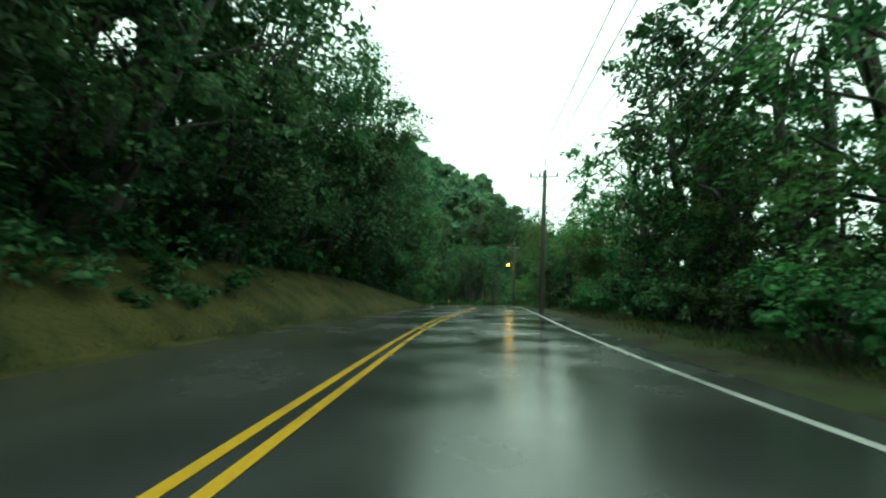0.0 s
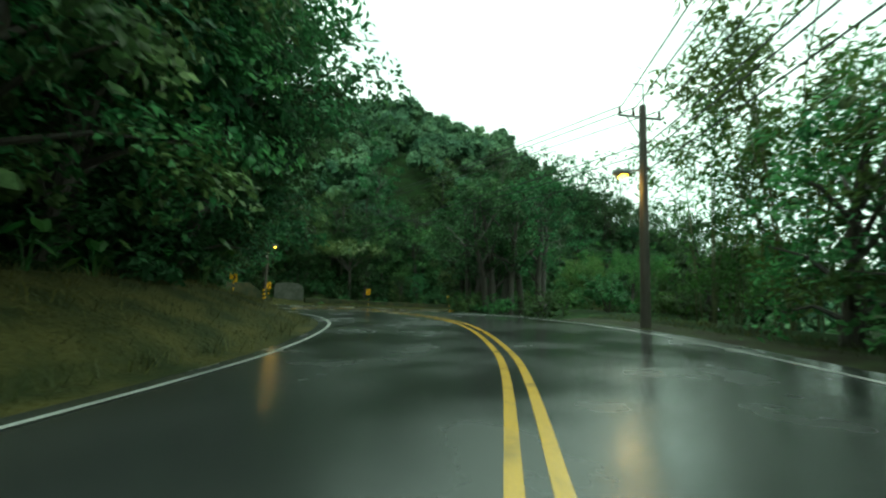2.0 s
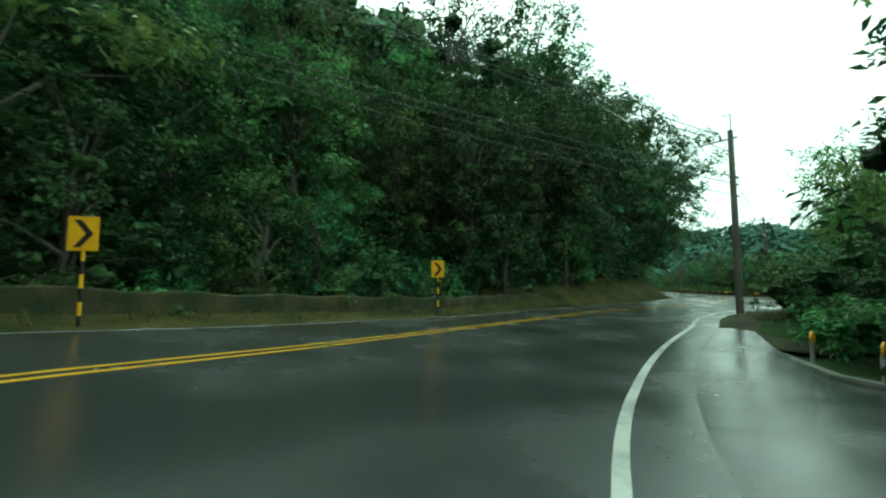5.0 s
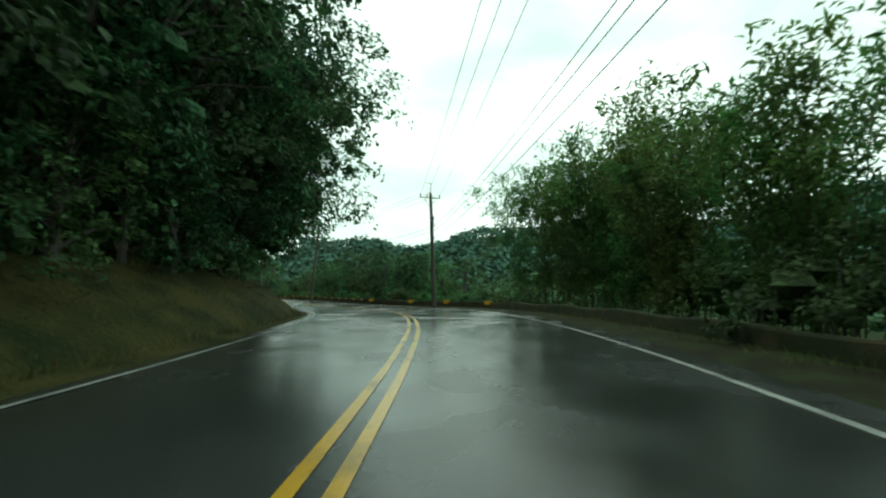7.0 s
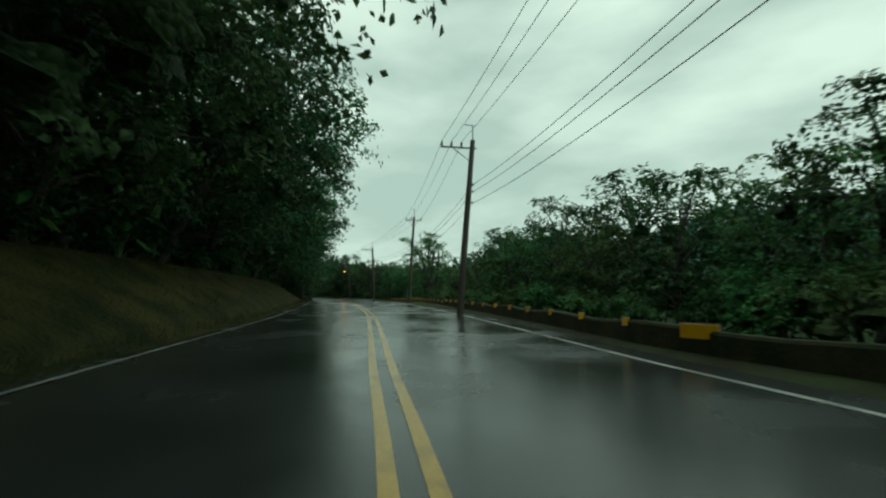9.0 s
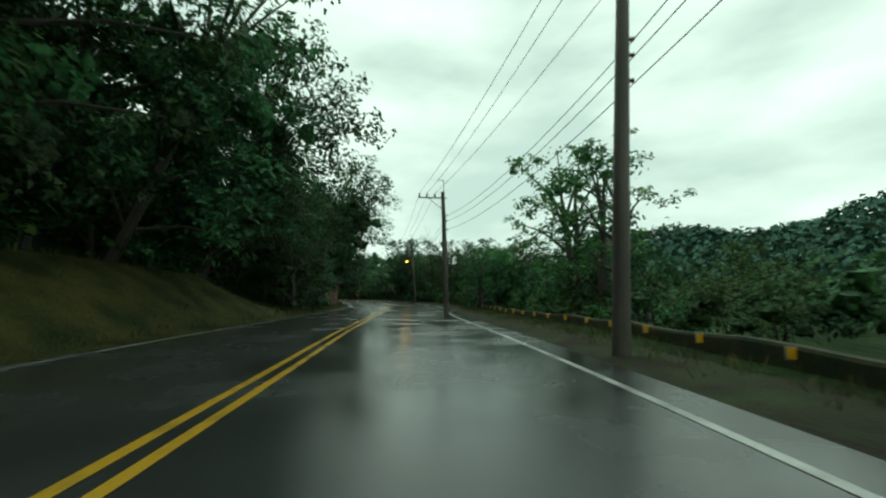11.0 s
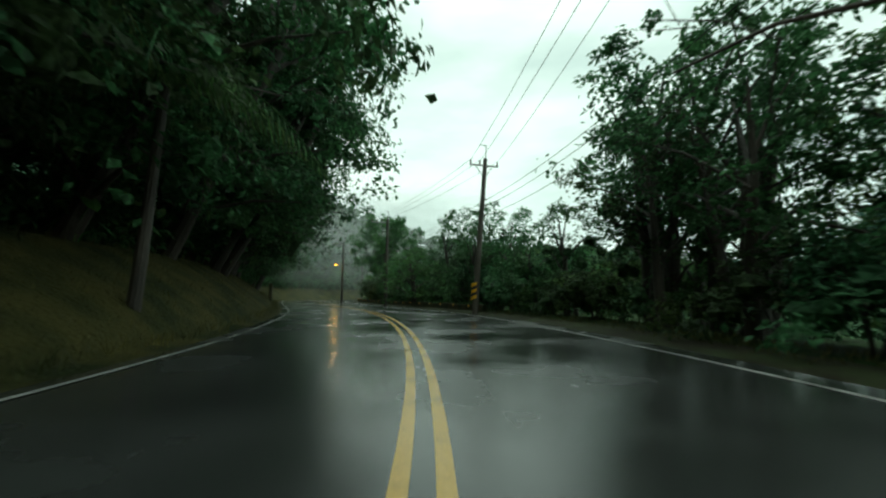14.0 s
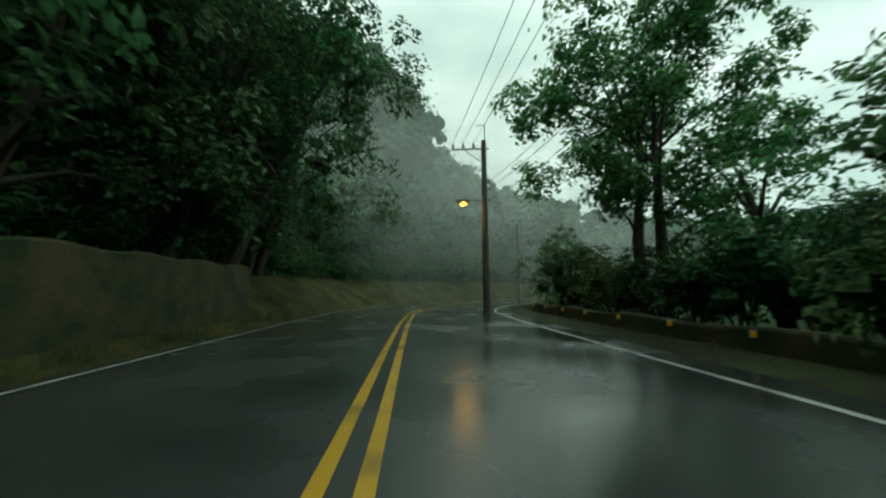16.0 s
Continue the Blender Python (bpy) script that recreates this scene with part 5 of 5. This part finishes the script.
# ---------------------------------------------------------------- walls and barriers
def wall_run(name, pts, thick, height, material, label, kind="structure", category="wall", taper_end=0.0):
    """An upright wall along points of the plan, with a rounded coping."""
    n = len(pts)
    verts, faces = [], []
    for i, p in enumerate(pts):
        a, c = pts[max(i - 1, 0)], pts[min(i + 1, n - 1)]
        t = Vector((c.x - a.x, c.y - a.y, 0)).normalized()
        side = Vector((t.y, -t.x, 0)) * thick / 2
        h = height * (1.0 if not taper_end else min(1.0, 0.25 + 0.75 * (n - 1 - i) / taper_end)) + 0.04 * math.sin(i * 1.3)
        prof = [(-1, -0.4), (-1, h - 0.05), (-0.8, h), (0.8, h), (1, h - 0.05), (1, -0.4)]
        verts += [p + side * q + Vector((0, 0, z)) for q, z in prof]
    for i in range(n - 1):
        for k in range(5):
            q = i * 6 + k
            faces.append((q, q + 6, q + 7, q + 1))
    faces += [(0, 1, 2, 3, 4, 5), tuple(range(6 * n - 1, 6 * n - 7, -1))]
    return tagged(new(name, mesh(name, verts, faces, material)), label, category, kind=kind)


wall_run("retaining_wall", [on_road(s, -float(left_width(s)) - 1.9) for s in np.arange(102, 117.0, 0.5)], 0.4, 2.0, M_MOSSY, "mossy brown retaining wall at the bend", taper_end=4)
wall_run("retaining_wall_low", [on_road(s, -float(left_width(s)) - 1.9) for s in np.arange(119.5, 146, 0.5)], 0.35, 0.7, M_MOSSY, "low mossy brown retaining wall round the bend")
wall_run("retaining_wall_mossy", [on_road(s, -float(left_width(s)) - 1.25) for s in np.arange(325.0, 338.6, 0.5)], 0.3, 2.0, M_MOSSY, "mossy olive-brown retaining wall along the bank")
for s, off, size in ((105, 2.2, 0.5), (107, 2.1, 0.55), (109, 2.2, 0.5), (111, 2.1, 0.6), (120.6, 1.3, 0.3), (123.5, 1.5, 0.3), (127, 1.6, 0.28), (121, 2.6, 0.7), (123, 2.7, 0.75), (125, 2.6, 0.7), (127.2, 2.7, 0.8), (129.5, 2.6, 0.7), (132, 2.7, 0.8), (134.5, 2.6, 0.75), (137, 2.7, 0.8), (139.5, 2.7, 0.7)):
    x, y = along(s, -float(left_width(s)) - off)
    plant(B_BUSH[2 if s % 2 else 0], x, y, size, clear=0.4)


def slab_wall():
    """Weathered slab with a worn, rounded top."""
    bm = bmesh.new()
    outline = [(-1.65, -0.3), (1.65, -0.3), (1.68, 1.25), (1.45, 1.55), (0.9, 1.72), (0.1, 1.80), (-0.9, 1.76), (-1.5, 1.68), (-1.65, 1.5)]
    f = [bm.verts.new((x, -0.16, z)) for x, z in outline]
    g = [bm.verts.new((x, 0.16, z)) for x, z in outline]
    bm.faces.new(f)
    bm.faces.new(g[::-1])
    for i in range(len(f)):
        bm.faces.new((f[i], g[i], g[(i + 1) % len(f)], f[(i + 1) % len(f)]))
    ob = part("concrete_slab", bm, M_CONCRETE)
    ob.matrix_world = pose(-16.6, 87.6, 1.1, 0, 0, 30) @ Matrix.Diagonal((0.95, 1, 1.36, 1))
    return tagged(ob, "weathered grey concrete slab beside the bend", "slab")


slab_wall()


wall_run("barrier_one", [by_edge(float(s), barrier_off(s)) for s in np.arange(152, 216, 1.0)], 0.22, 0.47, M_MOSSY, "low dark mossy concrete barrier along the road", category="barrier")
wall_run("barrier_three", [by_edge(float(s), barrier_off(s)) for s in np.arange(216.1, 262, 1.0)], 0.22, 0.42, M_MOSSY, "low dark mossy kerb wall along the road", category="barrier")
wall_run("barrier_two", [by_edge(float(s), 1.9) for s in np.arange(304, 346, 1.0)], 0.22, 0.45, M_MOSSY, "low dark mossy concrete barrier along the road", category="barrier")
wall_run("bend_kerb", [Vector((x, y, float(RZ[nearest(x, y)[0][0]]) - 0.36)) for x, y in KERB], 0.2, 0.16, M_CONCRETE, "low concrete kerb inside the bend", category="kerb")


def reflector(pos, yaw, w, h, name, label, category, group):
    root = new(name)
    bm = bmesh.new()
    box(bm, -w / 2, -0.012, -h / 2, w / 2, 0.012, h / 2, 0.006)
    part("plate", bm, M_SIGN_Y, root)
    bm = bmesh.new()
    box(bm, -w / 2 - 0.02, 0.012, -h / 2 - 0.02, w / 2 + 0.02, 0.03, h / 2 + 0.02, 0.006)
    part("backing", bm, M_SIGN_BACK, root)
    root.matrix_world = Matrix.Translation(pos) @ pose(0, 0, 0, 0, 0, yaw)
    return tagged(root, label, category, group)


for s in (175.5, 179.9, 184.4, 190.4):
    reflector(by_edge(s, barrier_off(s) - 0.16, 0.43), heading(s) - 62, 0.62, 0.24, "reflector_plate", "yellow reflector plate on the low barrier", "reflector", "yellow plates on the barrier")
for s in np.arange(192.5, 262, 2.1):
    reflector(by_edge(float(s), barrier_off(s) - 0.14, 0.46 if s < 216 else 0.33), heading(s) - 30, 0.13, 0.16, "small_reflector", "small yellow reflector on the low barrier", "reflector", "small reflectors on the barriers")
for s in np.arange(306, 346, 2.4):
    reflector(by_edge(float(s), 1.76, 0.36), heading(s) - 30, 0.10, 0.10, "small_reflector", "small yellow reflector on the low barrier", "reflector", "small reflectors on the barriers")


def delineator(x, y, h=0.55):
    root = new("delineator")
    z = float(RZ[nearest(x, y)[0][0]]) - 0.35
    bm = bmesh.new()
    tube(bm, [Vector((0, 0, -0.2)), Vector((0, 0, h))], 0.035, 8)
    part("post", bm, M_SIGN_BACK, root)
    bm = bmesh.new()
    tube(bm, [Vector((0, -0.03, h + 0.06)), Vector((0, 0.0, h + 0.06))], [0.11, 0.11], 14)
    part("disc", bm, M_SIGN_Y, root, "orange reflector disc")
    root.matrix_world = pose(x, y, z, 0, 0, 10)
    return tagged(root, "short delineator post with orange reflector disc", "delineator", "delineators inside the bend")


for x, y in ((4.0, 85.4), (2.9, 84.0), (2.0, 81.6), (1.8, 78.6)):
    i, d = nearest(x, y)
    delineator(x, y)


# ---------------------------------------------------------------- brick house by the road
def brick_house():
    root = new("brick_house")
    # x along the front, from the gate side to the far end; y into the plot
    L, D, Hh = 7.7, 5.0, 2.5

    def wall(x0, y0, x1, y1, holes=()):
        edges = [x0] + [e for h in holes for e in h[:2]] + [x1]
        blocks = [(edges[k], edges[k + 1], -0.4, Hh) for k in range(0, len(edges), 2)]
        for a, c, z0, z1 in holes:
            blocks += [(a, c, -0.4, z0), (a, c, z1, Hh)]
        for a, c, z0, z1 in blocks:
            bm = bmesh.new()
            box(bm, a, y0, z0, c, y1, z1)
            part("wall", bm, M_BRICK, root, "red brick wall")

    holes = [(2.15, 2.75, 0.95, 2.35), (6.1, 6.65, 1.0, 2.2)]
    wall(0, 0, L, 0.22, holes)
    wall(0, 0.22, 0.22, D)
    wall(L - 0.22, 0.22, L, D)
    wall(0.22, D - 0.22, L - 0.22, D)
    for x0, x1, z0, z1 in holes:
        bm = bmesh.new()
        for q in ((x0, z0, x1, z0 + 0.05), (x0, z1 - 0.05, x1, z1), (x0, z0 + 0.05, x0 + 0.05, z1 - 0.05), (x1 - 0.05, z0 + 0.05, x1, z1 - 0.05), ((x0 + x1) / 2 - 0.02, z0 + 0.05, (x0 + x1) / 2 + 0.02, z1 - 0.05)):
            box(bm, q[0], 0.04, q[1], q[2], 0.10, q[3])
        win = part("window", bm, M_WINFRAME, root, "pale framed window")
        bm = bmesh.new()
        box(bm, x0 + 0.05, 0.06, z0 + 0.05, x1 - 0.05, 0.075, z1 - 0.05)
        part("pane", bm, M_PANE, win)
        bm = bmesh.new()
        box(bm, x0 - 0.06, -0.05, z0 - 0.07, x1 + 0.06, 0.06, z0, 0.01)
        part("sill", bm, M_WINFRAME, win)
    bm = bmesh.new()
    zs, ye = Hh + 0.02, -0.55
    prof = [(ye, zs - 0.08), (D / 2, zs + 0.8), (D + 0.4, zs - 0.08), (D + 0.4, zs - 0.0), (D / 2, zs + 0.9), (ye, zs)]
    a = [bm.verts.new((-0.4, y, z)) for y, z in prof]
    c = [bm.verts.new((L + 0.4, y, z)) for y, z in prof]
    for i in range(6):
        bm.faces.new((a[i], c[i], c[(i + 1) % 6], a[(i + 1) % 6]))
    bm.faces.new(a[::-1])
    bm.faces.new(c)
    part("roof", bm, M_ROOF, root, "dark weathered roof")
    lobes = [(rng.uniform(0, L), rng.uniform(-0.5, 2.0), 0, rng.uniform(0.35, 0.7)) for _ in range(54)]
    lobes = [(x, y, zs + 0.3 * (y + 0.55), r) for x, y, _, r in lobes]
    part_mesh("creeper", quads("creeper", lobes_to_leaves(lobes, 5200, 0.16, 0.08, twig=0.5), M_LEAF), root, "green creepers over the roof")
    bm = bmesh.new()
    box(bm, 0.05, ye + 0.05, zs - 0.2, L - 0.05, ye + 0.09, zs - 0.06)
    part("fascia", bm, M_ROOF, root)
    root.matrix_world = Matrix.Translation((78.4, 185.4, 0.35)) @ pose(0, 0, 0, 0, 0, 61)
    return tagged(root, "low red brick house with dark roof by the road", "house")


brick_house()


def blue_gate():
    root = new("blue_gate")
    for x0 in (-1.75, -0.9):
        bm = bmesh.new()
        box(bm, x0, 0, 0.1, x0 + 0.82, 0.04, 1.95, 0.01)
        for k in range(7):
            box(bm, x0 + 0.05 + k * 0.11, -0.015, 0.15, x0 + 0.10 + k * 0.11, 0.0, 1.9)
        part("leaf", bm, M_BLUE, root, "blue painted sheet-metal leaf")
    bm = bmesh.new()
    for k in range(17):
        box(bm, -1.75 + k * 0.102, 0.01, 1.98, -1.73 + k * 0.102, 0.03, 2.3)
    for z in (1.98, 2.14, 2.3):
        box(bm, -1.75, 0.005, z, -0.08, 0.035, z + 0.025)
    part("grating", bm, M_WINFRAME, root, "pale metal grating above the gate")
    for x0 in (-1.95, -0.08):
        bm = bmesh.new()
        box(bm, x0, -0.06, -0.3, x0 + 0.2, 0.14, 2.4, 0.015)
        part("post", bm, M_MOSSY, root)
    root.matrix_world = Matrix.Translation((78.4, 185.4, 0.35)) @ pose(0, 0, 0, 0, 0, 61)
    return tagged(root, "blue sheet-metal gate with pale grating beside the house", "gate")


blue_gate()

# trees that shade the house
for x, y, k, size, lean in ((73.6, 186.5, 2, 0.8, 14), (75.4, 190.6, 0, 0.9, 16), (77.6, 193.4, 2, 0.85, 12), (80.6, 196.0, 0, 0.95, 14), (72.6, 181.0, 0, 0.95, 14)):
    plant(T_DENSE[k], x, y, size, clear=1.5, lean=lean)
